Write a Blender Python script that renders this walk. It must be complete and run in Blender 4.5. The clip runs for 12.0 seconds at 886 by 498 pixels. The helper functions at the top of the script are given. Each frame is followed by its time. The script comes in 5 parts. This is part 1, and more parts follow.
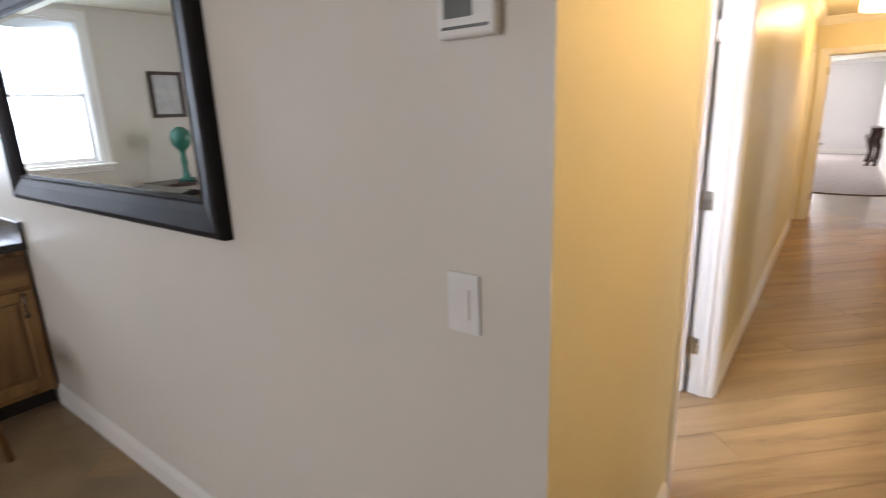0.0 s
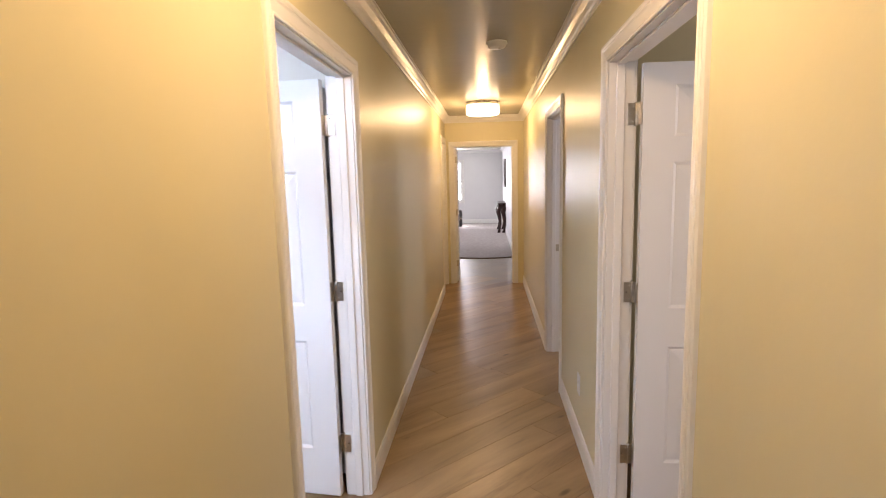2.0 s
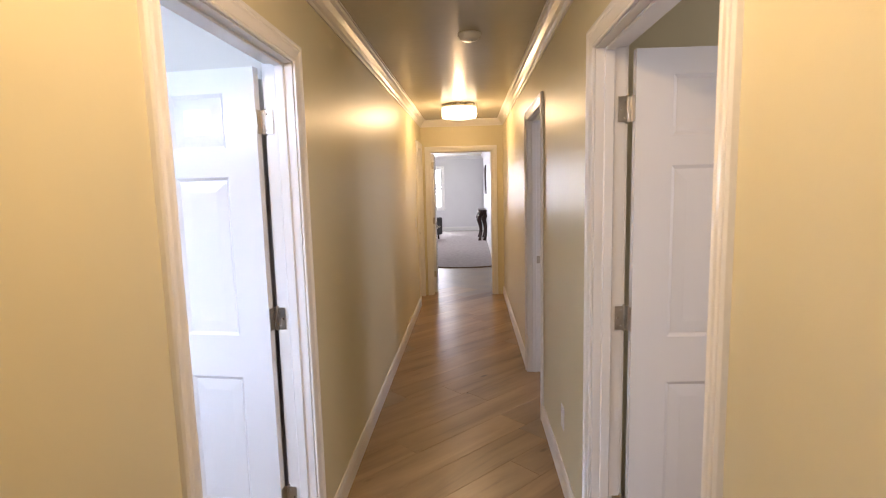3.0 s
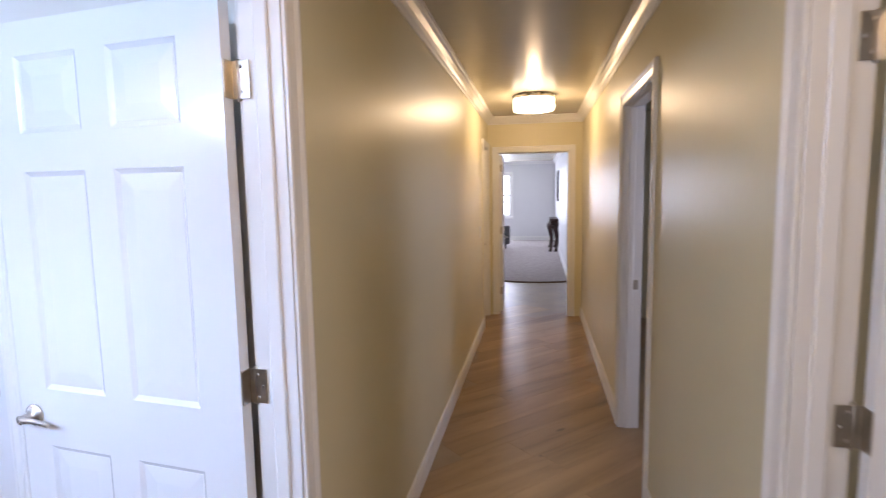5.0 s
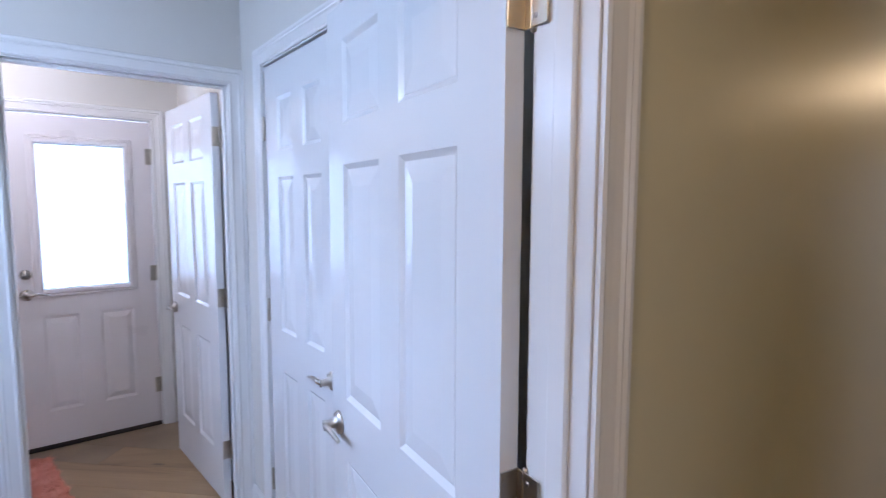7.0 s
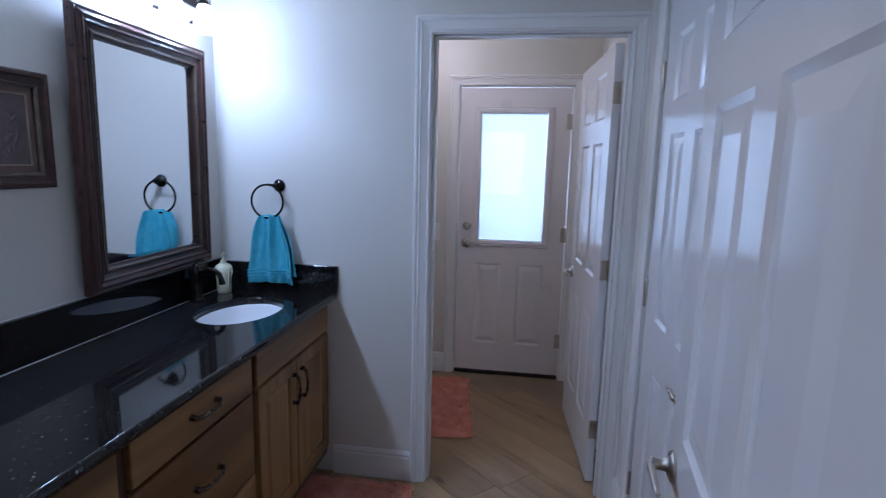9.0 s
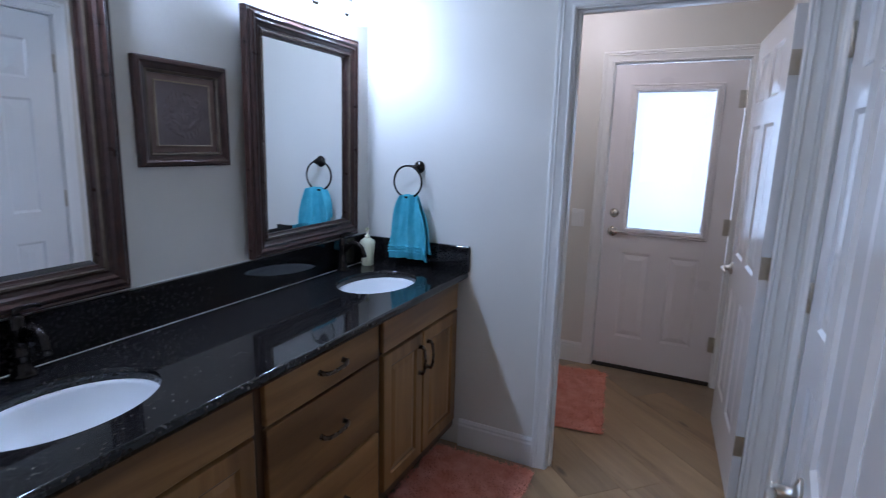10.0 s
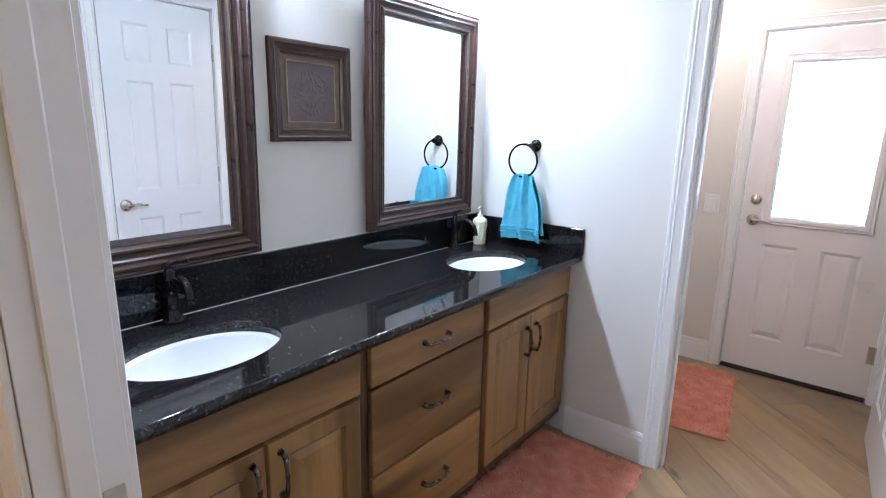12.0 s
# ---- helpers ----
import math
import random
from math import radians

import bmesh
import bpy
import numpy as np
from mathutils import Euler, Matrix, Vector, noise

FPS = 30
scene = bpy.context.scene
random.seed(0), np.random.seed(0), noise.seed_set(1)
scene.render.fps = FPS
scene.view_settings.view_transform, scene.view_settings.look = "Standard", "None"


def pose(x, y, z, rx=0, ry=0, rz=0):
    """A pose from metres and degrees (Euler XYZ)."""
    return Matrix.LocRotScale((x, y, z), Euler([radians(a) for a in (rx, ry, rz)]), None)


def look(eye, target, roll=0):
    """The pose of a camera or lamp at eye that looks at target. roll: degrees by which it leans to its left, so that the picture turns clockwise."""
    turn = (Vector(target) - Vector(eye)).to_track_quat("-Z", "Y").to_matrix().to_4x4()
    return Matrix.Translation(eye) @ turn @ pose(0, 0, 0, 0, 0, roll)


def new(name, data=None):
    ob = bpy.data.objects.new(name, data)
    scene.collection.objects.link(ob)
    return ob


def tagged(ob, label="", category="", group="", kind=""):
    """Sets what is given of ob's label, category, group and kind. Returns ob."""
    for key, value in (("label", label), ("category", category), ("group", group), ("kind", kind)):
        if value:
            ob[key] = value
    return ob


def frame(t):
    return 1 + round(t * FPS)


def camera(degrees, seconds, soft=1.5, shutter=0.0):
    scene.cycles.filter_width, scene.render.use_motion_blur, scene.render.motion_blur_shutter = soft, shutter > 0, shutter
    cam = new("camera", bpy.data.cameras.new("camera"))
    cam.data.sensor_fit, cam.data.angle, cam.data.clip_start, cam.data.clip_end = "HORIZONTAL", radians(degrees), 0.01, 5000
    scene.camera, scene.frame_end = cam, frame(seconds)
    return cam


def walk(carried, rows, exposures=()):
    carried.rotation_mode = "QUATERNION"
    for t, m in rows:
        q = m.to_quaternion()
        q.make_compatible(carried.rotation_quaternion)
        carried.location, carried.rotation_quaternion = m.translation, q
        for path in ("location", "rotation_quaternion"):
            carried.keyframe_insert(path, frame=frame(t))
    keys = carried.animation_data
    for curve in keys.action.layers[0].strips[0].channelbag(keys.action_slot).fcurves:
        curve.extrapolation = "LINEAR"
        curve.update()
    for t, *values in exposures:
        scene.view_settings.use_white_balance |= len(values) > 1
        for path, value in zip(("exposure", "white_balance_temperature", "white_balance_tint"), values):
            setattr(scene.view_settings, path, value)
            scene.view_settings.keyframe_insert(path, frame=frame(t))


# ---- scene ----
cam = camera(80.4, 12.0, 1.0, 0.35)
PATH = [
    (0, (0.108, 0.083, 1.501), (-1.057, 1.625, 0.989), -2.0),
    (0.5, (0.282, 0.059, 1.517), (-0.535, 1.823, 1.048), -1.7),
    (1, (0.337, 0.106, 1.525), (-0.182, 1.994, 1.117), -1.6),
    (1.5, (0.34, 0.27, 1.537), (0.029, 2.215, 1.186), -1.5),
    (2, (0.334, 0.476, 1.557), (0.162, 2.45, 1.285), -1.4),
    (2.5, (0.361, 0.641, 1.544), (0.25, 2.621, 1.285), -1.4),
    (2.7, (0.392, 0.723, 1.555), (0.288, 2.704, 1.299), -1.5),
    (4.3, (0.389, 1.352, 1.533), (0.23, 3.334, 1.315), -0.9),
    (4.5, (0.371, 1.442, 1.534), (0.193, 3.421, 1.308), -1.1),
    (5, (0.333, 1.65, 1.522), (-0.024, 3.606, 1.306), -1.0),
    (5.5, (0.319, 1.842, 1.524), (-0.491, 3.66, 1.326), -1.0),
    (6, (0.288, 1.98, 1.529), (-0.858, 3.608, 1.332), -0.2),
    (6.5, (0.212, 2.139, 1.521), (-1.125, 3.613, 1.318), -0.1),
    (7, (0.162, 2.262, 1.504), (-1.411, 3.483, 1.321), 0.2),
    (7.5, (0.147, 2.382, 1.512), (-1.658, 3.224, 1.328), 0.3),
    (7.7, (0.146, 2.420, 1.514), (-1.739, 3.059, 1.322), 0.4),
    (9.3, (-0.124, 2.607, 1.472), (-2.039, 2.147, 1.123), 1.3),
    (9.5, (-0.131, 2.632, 1.466), (-2.012, 2.056, 1.101), 1.2),
    (10, (-0.122, 2.69, 1.477), (-1.886, 1.832, 1.088), 1.4),
    (10.5, (-0.105, 2.711, 1.469), (-1.739, 1.626, 1.074), 1.5),
    (11, (-0.113, 2.718, 1.46), (-1.652, 1.506, 1.056), 1.5),
    (11.5, (-0.137, 2.721, 1.458), (-1.658, 1.491, 1.042), 1.3),
    (12, (-0.149, 2.719, 1.445), (-1.659, 1.487, 0.994), 1.1),
]
EXPOSURES = [
    (0.0, 0.22, 6750, 15), (1.0, 0.05, 6650, 17), (2.0, -0.18, 6470, 18), (2.5, -0.22, 6350, 18), (4.5, -0.30, 5750, 20), (5.5, -0.45, 5450, 18),
    (6.5, -0.62, 5300, 17), (7.7, -1.48, 5450, 19), (9.5, -2.17, 5450, 17), (10.5, -1.27, 5950, 15), (11.2, -0.86, 6180, 15), (12.0, -0.56, 6330, 15),
]
walk(cam, [(t, look(eye, target, roll)) for t, eye, target, roll in PATH], EXPOSURES)

# ---------------------------------------------------------------- light
world = bpy.data.worlds.new("sky")
scene.world = world
world.use_nodes = True
wn = world.node_tree
sky = wn.nodes.new("ShaderNodeTexSky")
sky.sky_type, sky.sun_disc = "NISHITA", False
sky.sun_elevation, sky.sun_rotation = radians(40), radians(250)
wn.links.new(sky.outputs[0], wn.nodes["Background"].inputs[0])
wn.nodes["Background"].inputs[1].default_value = 0.12


def lamp(name, kind, m, energy, color, size=0.3, size_y=0.0, spread=180):
    data = bpy.data.lights.new(name, kind)
    data.energy, data.color = energy, color
    if kind == "AREA":
        data.shape, data.size, data.size_y = ("RECTANGLE" if size_y else "DISK"), size, size_y or size
        data.spread = radians(spread)
    elif kind == "SUN":
        data.angle = radians(size)
    else:
        data.shadow_soft_size = size
        if kind == "SPOT":
            data.spot_size, data.spot_blend = radians(142), 0.35
    ob = new(name, data)
    ob.matrix_world = m
    return ob


lamp("sun", "SUN", look((-6, -2.2, 6), (0, 0, 0)), 3.0, (1, 0.95, 0.88), 0.5)
WARM, COOL, DAY = (1.0, 0.655, 0.315), (0.58, 0.735, 1.0), (0.66, 0.80, 1.0)
# hallway ceiling lamps
HALL_LAMPS = ((0.29, 6.72), (0.29, 1.55))
lamp("hall_lamp_light", "POINT", pose(0.29, 6.72, 2.29), 34, WARM, 0.06)
lamp("entry_lamp_light", "POINT", pose(0.29, 1.55, 2.29), 29, WARM, 0.06)
# vanity bars over the two bathroom mirrors
for n, x, watts in (("vanity_light_a", -1.74, 38), ("vanity_light_b", -2.09, 36), ("vanity_light_c", -0.56, 28), ("vanity_light_d", -0.93, 38)):
    lamp(n + "_glow", "POINT", pose(x, 1.275, 2.02), watts * 0.72, COOL, 0.045)
    lamp(n + "_beam", "SPOT", look((x, 1.275, 2.0), (x, 1.36, 1.0)), watts * 0.74, COOL, 0.03)
lamp("back_entry_light", "POINT", pose(-3.05, 1.95, 2.29), 33, (1.0, 0.92, 0.97), 0.06)
# daylight in the window openings
lamp("door_daylight", "AREA", look((-3.90, 2.50, 1.42), (-1.0, 2.50, 1.30)), 170, DAY, 0.44, 0.86)
lamp("kitchen_daylight", "AREA", look((-4.95, 0.25, 1.7), (0, -0.4, 1.1)), 38, DAY, 0.9, 1.0)
# fill for the kitchen mirror wall, through an added south window
lamp("living_daylight", "AREA", look((-1.9, -3.45, 1.5), (-1.9, 0, 1.1)), 51, (0.92, 0.94, 1.0), 2.4, 1.4)
# fill that brightens the open side room door, from an added unseen window
lamp("side_room_daylight", "AREA", look((2.66, 2.1, 1.5), (0.9, 2.3, 1.1)), 15, (1.0, 0.90, 0.88), 0.9, 1.2)
lamp("second_room_daylight", "AREA", look((2.66, 4.6, 1.5), (0.9, 4.7, 1.0)), 16, (0.86, 0.86, 1.0), 0.9, 1.2)
lamp("far_room_daylight", "AREA", look((-0.95, 17.95, 1.4), (-0.4, 10, 0.9)), 110, (0.95, 0.96, 1.0), 0.85, 1.2)
lamp("far_side_daylight", "AREA", look((-3.6, 13.5, 1.5), (0, 13.5, 0.8)), 115, (0.95, 0.95, 1.0), 1.6, 1.3)


# ---------------------------------------------------------------- materials
def material(name):
    m = bpy.data.materials.new(name)
    m.use_nodes = True
    return m, m.node_tree.nodes, m.node_tree.links, m.node_tree.nodes["Principled BSDF"]


def ramp(nodes, stops):
    r = nodes.new("ShaderNodeValToRGB")
    els = r.color_ramp.elements
    while len(els) < len(stops):
        els.new(0.5)
    for e, (p, c) in zip(els, stops):
        e.position, e.color = p, (*c, 1)
    return r


def surface(name, a, b, rough=0.5, scale=8.0, bump=0.0, bump_scale=120.0, metal=0.0, spec=0.5, stretch=(1, 1, 1), rough_var=0.08, detail=6):
    """A surface between two colours with large blotches, fine grain and relief."""
    m, n, l, p = material(name)
    tc = n.new("ShaderNodeTexCoord")
    mp = n.new("ShaderNodeMapping")
    mp.inputs["Scale"].default_value = stretch
    l.new(tc.outputs["Object"], mp.inputs["Vector"])
    big = n.new("ShaderNodeTexNoise")
    big.inputs["Scale"].default_value, big.inputs["Detail"].default_value = scale, detail
    l.new(mp.outputs[0], big.inputs["Vector"])
    r = ramp(n, ((0.3, a), (0.7, b)))
    l.new(big.outputs["Fac"], r.inputs[0])
    l.new(r.outputs[0], p.inputs["Base Color"])
    mr = n.new("ShaderNodeMapRange")
    mr.inputs["To Min"].default_value, mr.inputs["To Max"].default_value = max(0.02, rough - rough_var), rough + rough_var
    l.new(big.outputs["Fac"], mr.inputs["Value"])
    l.new(mr.outputs[0], p.inputs["Roughness"])
    p.inputs["Metallic"].default_value = metal
    p.inputs["Specular IOR Level"].default_value = spec
    if bump:
        fine = n.new("ShaderNodeTexNoise")
        fine.inputs["Scale"].default_value, fine.inputs["Detail"].default_value = bump_scale, 3
        l.new(mp.outputs[0], fine.inputs["Vector"])
        bp = n.new("ShaderNodeBump")
        bp.inputs["Strength"].default_value, bp.inputs["Distance"].default_value = bump, 0.004
        l.new(fine.outputs["Fac"], bp.inputs["Height"])
        l.new(bp.outputs[0], p.inputs["Normal"])
    return m


def wood(name, dark, light, rough=0.4, grain=3.0, axis=0, knots=True, per_object=0.25, cross=5.0, detail=9, stops=(0.28, 0.5, 0.72), knot=(0.05, 0.17, 0.9), band=0.0):
    """Wood with grain along one local axis, a tone of its own for each piece, and a few knots."""
    m, n, l, p = material(name)
    tc, info = n.new("ShaderNodeTexCoord"), n.new("ShaderNodeObjectInfo")
    shift = n.new("ShaderNodeVectorMath")
    shift.operation = "SCALE"
    shift.inputs[0].default_value = (17.0, 9.0, 5.0)
    l.new(info.outputs["Random"], shift.inputs["Scale"])
    add = n.new("ShaderNodeVectorMath")
    l.new(tc.outputs["Object"], add.inputs[0])
    l.new(shift.outputs[0], add.inputs[1])
    mp = n.new("ShaderNodeMapping")
    s = [grain * cross] * 3
    s[axis] = grain * 0.5
    mp.inputs["Scale"].default_value = s
    l.new(add.outputs[0], mp.inputs["Vector"])
    g = n.new("ShaderNodeTexNoise")
    g.inputs["Scale"].default_value, g.inputs["Detail"].default_value = 1.6, detail
    g.inputs["Roughness"].default_value, g.inputs["Distortion"].default_value = 0.62, 0.7
    l.new(mp.outputs[0], g.inputs["Vector"])
    mid = tuple((x + y) / 2 for x, y in zip(dark, light))
    r = ramp(n, tuple(zip(stops, (dark, mid, light))))
    l.new(g.outputs["Fac"], r.inputs[0])
    col = r.outputs[0]
    if knots:
        mk = n.new("ShaderNodeMapping")
        ks = [6.0] * 3
        ks[axis] = 2.2
        mk.inputs["Scale"].default_value = ks
        l.new(add.outputs[0], mk.inputs["Vector"])
        v = n.new("ShaderNodeTexVoronoi")
        v.inputs["Scale"].default_value = knot[2]
        l.new(mk.outputs[0], v.inputs["Vector"])
        kr = ramp(n, ((knot[0], (0.25, 0.22, 0.20)), (knot[1], (1, 1, 1))))
        l.new(v.outputs["Distance"], kr.inputs[0])
        mixk = n.new("ShaderNodeMix")
        mixk.data_type, mixk.blend_type = "RGBA", "MULTIPLY"
        mixk.inputs["Factor"].default_value = 0.8
        l.new(col, mixk.inputs["A"])
        l.new(kr.outputs[0], mixk.inputs["B"])
        col = mixk.outputs["Result"]
    if band:
        mb = n.new("ShaderNodeMapping")
        bs = [7.0] * 3
        bs[axis] = 0.7
        mb.inputs["Scale"].default_value = bs
        l.new(add.outputs[0], mb.inputs["Vector"])
        nb = n.new("ShaderNodeTexNoise")
        nb.inputs["Scale"].default_value, nb.inputs["Detail"].default_value = 1.0, 2.0
        l.new(mb.outputs[0], nb.inputs["Vector"])
        br = ramp(n, ((0.38, (0.50, 0.44, 0.40)), (0.47, (0.86, 0.84, 0.82)), (0.53, (1.08, 1.08, 1.08))))
        l.new(nb.outputs["Fac"], br.inputs[0])
        mixb = n.new("ShaderNodeMix")
        mixb.data_type, mixb.blend_type = "RGBA", "MULTIPLY"
        mixb.inputs["Factor"].default_value = band
        l.new(col, mixb.inputs["A"])
        l.new(br.outputs[0], mixb.inputs["B"])
        col = mixb.outputs["Result"]
    tone = n.new("ShaderNodeMapRange")
    tone.inputs["To Min"].default_value, tone.inputs["To Max"].default_value = 1 - per_object, 1 + per_object
    l.new(info.outputs["Random"], tone.inputs["Value"])
    hs = n.new("ShaderNodeHueSaturation")
    l.new(tone.outputs[0], hs.inputs["Value"])
    l.new(col, hs.inputs["Color"])
    l.new(hs.outputs[0], p.inputs["Base Color"])
    p.inputs["Roughness"].default_value = rough
    bp = n.new("ShaderNodeBump")
    bp.inputs["Strength"].default_value, bp.inputs["Distance"].default_value = 0.25, 0.001
    l.new(g.outputs["Fac"], bp.inputs["Height"])
    l.new(bp.outputs[0], p.inputs["Normal"])
    return m


WALL = surface("yellow_wall_paint", (0.66, 0.605, 0.41), (0.70, 0.64, 0.44), 0.38, 1.2, 0.16, 32.0, spec=0.29, rough_var=0.03)
PALE = surface("pale_wall_paint", (0.66, 0.635, 0.585), (0.70, 0.675, 0.62), 0.40, 1.2, 0.16, 32.0, spec=0.35, rough_var=0.03)
FARW = surface("white_wall_paint", (0.66, 0.66, 0.67), (0.71, 0.71, 0.72), 0.42, 1.2, 0.1, 32.0, spec=0.35, rough_var=0.03)
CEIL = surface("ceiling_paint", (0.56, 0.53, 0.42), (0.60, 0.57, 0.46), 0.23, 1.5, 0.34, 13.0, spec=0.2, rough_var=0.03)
TRIM = surface("trim_paint", (0.77, 0.76, 0.74), (0.81, 0.80, 0.78), 0.28, 1.0, 0.02, 60.0, rough_var=0.02)
DOORP = surface("door_paint", (0.76, 0.76, 0.76), (0.80, 0.80, 0.80), 0.15, 1.0, 0.04, 40.0, rough_var=0.02)
STEELP = surface("entry_door_paint", (0.77, 0.73, 0.73), (0.81, 0.77, 0.77), 0.3, 2.5, 0.1, 200.0)
PLANK = wood("vinyl_plank", (0.125, 0.071, 0.032), (0.405, 0.268, 0.138), 0.34, 1.0, 0, per_object=0.15, cross=4.0, detail=7, stops=(0.26, 0.44, 0.76), knot=(0.035, 0.10, 0.85))
SUBFLOOR = surface("plank_joint", (0.10, 0.07, 0.045), (0.14, 0.10, 0.065), 0.8)
CARPET = surface("carpet", (0.37, 0.33, 0.32), (0.46, 0.42, 0.41), 0.95, 14.0, 1.0, 260.0, spec=0.1)
EDGE = surface("carpet_binding", (0.10, 0.06, 0.035), (0.14, 0.09, 0.05), 0.8, 20.0)
NICKEL = surface("satin_nickel", (0.50, 0.47, 0.43), (0.60, 0.57, 0.53), 0.28, 25.0, metal=1.0)
HINGE = surface("aged_hinge_metal", (0.44, 0.40, 0.33), (0.56, 0.51, 0.43), 0.33, 25.0, metal=1.0)
BRONZE = surface("oil_rubbed_bronze", (0.012, 0.010, 0.009), (0.028, 0.021, 0.017), 0.18, 30.0, metal=0.8)
PULL = surface("antique_pewter", (0.085, 0.068, 0.056), (0.15, 0.12, 0.10), 0.28, 30.0, metal=0.9)
FRAMEWOOD = surface("walnut_frame", (0.022, 0.010, 0.0075), (0.050, 0.022, 0.016), 0.30, 5.0, 0.3, 40.0, spec=0.35, stretch=(1, 8, 8))
GILT = surface("dull_gilt", (0.075, 0.055, 0.040), (0.13, 0.10, 0.07), 0.4, 40.0, metal=0.5)
BRASS = surface("worn_gilt", (0.22, 0.17, 0.12), (0.32, 0.25, 0.18), 0.38, 40.0, metal=0.5)
BLACKF = surface("black_frame_lacquer", (0.010, 0.009, 0.010), (0.022, 0.019, 0.021), 0.55, 6.0, spec=0.12)
CABW = wood("hickory_cabinet", (0.16, 0.075, 0.023), (0.35, 0.194, 0.070), 0.36, 1.3, 2, per_object=0.10, cross=4.5, detail=6, stops=(0.25, 0.45, 0.75), knot=(0.02, 0.07, 0.7), band=1.0)
CABH = wood("hickory_drawer", (0.16, 0.075, 0.023), (0.35, 0.194, 0.070), 0.36, 1.3, 0, per_object=0.10, cross=4.5, detail=6, stops=(0.25, 0.45, 0.75), knot=(0.02, 0.07, 0.7), band=1.0)
# cabinet wood darkened: the shade between the fronts is put into its colour
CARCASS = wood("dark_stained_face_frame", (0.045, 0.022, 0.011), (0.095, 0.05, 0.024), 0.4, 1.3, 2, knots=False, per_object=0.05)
GLAZE = surface("dark_glaze", (0.035, 0.02, 0.012), (0.06, 0.035, 0.02), 0.5, 12.0)
PORC = surface("porcelain", (0.84, 0.85, 0.86), (0.88, 0.89, 0.90), 0.07, 3.0)
CREAM = surface("cream_ceramic", (0.66, 0.63, 0.42), (0.78, 0.75, 0.55), 0.25, 22.0, 0.5, 60.0)
TERRY = surface("aqua_terry", (0.09, 0.45, 0.58), (0.14, 0.55, 0.67), 0.95, 30.0, 1.0, 420.0, spec=0.1)
SHAG = surface("coral_shag", (0.70, 0.255, 0.175), (0.86, 0.40, 0.30), 0.9, 16.0, spec=0.1)
PLASTIC = surface("white_plastic", (0.74, 0.74, 0.73), (0.79, 0.79, 0.78), 0.35, 6.0)
SCREEN = surface("grey_display", (0.10, 0.11, 0.11), (0.14, 0.15, 0.15), 0.2, 6.0)
MATBOARD = surface("brown_mat", (0.15, 0.100, 0.087), (0.19, 0.130, 0.112), 0.8, 20.0, 0.3, 200.0)
PLAQUE = surface("embossed_plaque", (0.090, 0.068, 0.066), (0.125, 0.094, 0.090), 0.62, 18.0, 0.3, 120.0, spec=0.3)
BLACKTOP = surface("black_counter", (0.008, 0.008, 0.009), (0.03, 0.028, 0.028), 0.12, 60.0)
# near-black: recess shade put into the toe kicks' colour; also the rubber sweep
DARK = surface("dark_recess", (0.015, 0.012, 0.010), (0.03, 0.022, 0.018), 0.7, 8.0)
LEATHER = surface("dark_upholstery", (0.03, 0.028, 0.03), (0.06, 0.055, 0.055), 0.55, 9.0, 0.4, 90.0)
GREYCLOTH = surface("grey_cloth", (0.30, 0.31, 0.33), (0.40, 0.41, 0.43), 0.9, 15.0, 0.7, 300.0)
GREENG = surface("green_glass", (0.02, 0.12, 0.085), (0.035, 0.18, 0.13), 0.08, 8.0)
PAPER = surface("print_paper", (0.45, 0.47, 0.50), (0.62, 0.63, 0.65), 0.7, 12.0)
OUTWALL = surface("outer_render", (0.55, 0.53, 0.48), (0.62, 0.60, 0.55), 0.9, 4.0, 0.5, 50.0)
GRASS = surface("lawn", (0.04, 0.075, 0.025), (0.09, 0.13, 0.05), 0.95, 3.0, 1.0, 60.0)


def granite(name, speck):
    """Polished black stone; speck: how strongly its pale grains show."""
    m, n, l, p = material(name)
    tc = n.new("ShaderNodeTexCoord")
    v = n.new("ShaderNodeTexVoronoi")
    v.inputs["Scale"].default_value = 95
    l.new(tc.outputs["Object"], v.inputs["Vector"])
    nz = n.new("ShaderNodeTexNoise")
    nz.inputs["Scale"].default_value, nz.inputs["Detail"].default_value = 95, 4
    l.new(tc.outputs["Object"], nz.inputs["Vector"])
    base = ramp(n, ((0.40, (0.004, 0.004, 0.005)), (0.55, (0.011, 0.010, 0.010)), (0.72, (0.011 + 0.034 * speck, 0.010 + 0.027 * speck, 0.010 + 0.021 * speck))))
    l.new(nz.outputs["Fac"], base.inputs[0])
    fleck = ramp(n, ((0.74, (0, 0, 0)), (1.0, (1, 1, 1))))
    sep = n.new("ShaderNodeSeparateColor")
    l.new(v.outputs["Color"], sep.inputs[0])
    l.new(sep.outputs[0], fleck.inputs[0])
    near = ramp(n, ((0.12, (1, 1, 1)), (0.42, (0, 0, 0))))
    l.new(v.outputs["Distance"], near.inputs[0])
    both = n.new("ShaderNodeMath")
    both.operation = "MULTIPLY"
    l.new(fleck.outputs[0], both.inputs[0])
    l.new(near.outputs[0], both.inputs[1])
    mix = n.new("ShaderNodeMix")
    mix.data_type = "RGBA"
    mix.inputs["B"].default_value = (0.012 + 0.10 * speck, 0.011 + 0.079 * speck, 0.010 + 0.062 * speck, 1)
    l.new(both.outputs[0], mix.inputs["Factor"])
    l.new(base.outputs[0], mix.inputs["A"])
    l.new(mix.outputs["Result"], p.inputs["Base Color"])
    p.inputs["Roughness"].default_value = 0.05
    p.inputs["Specular IOR Level"].default_value = 0.36
    return m


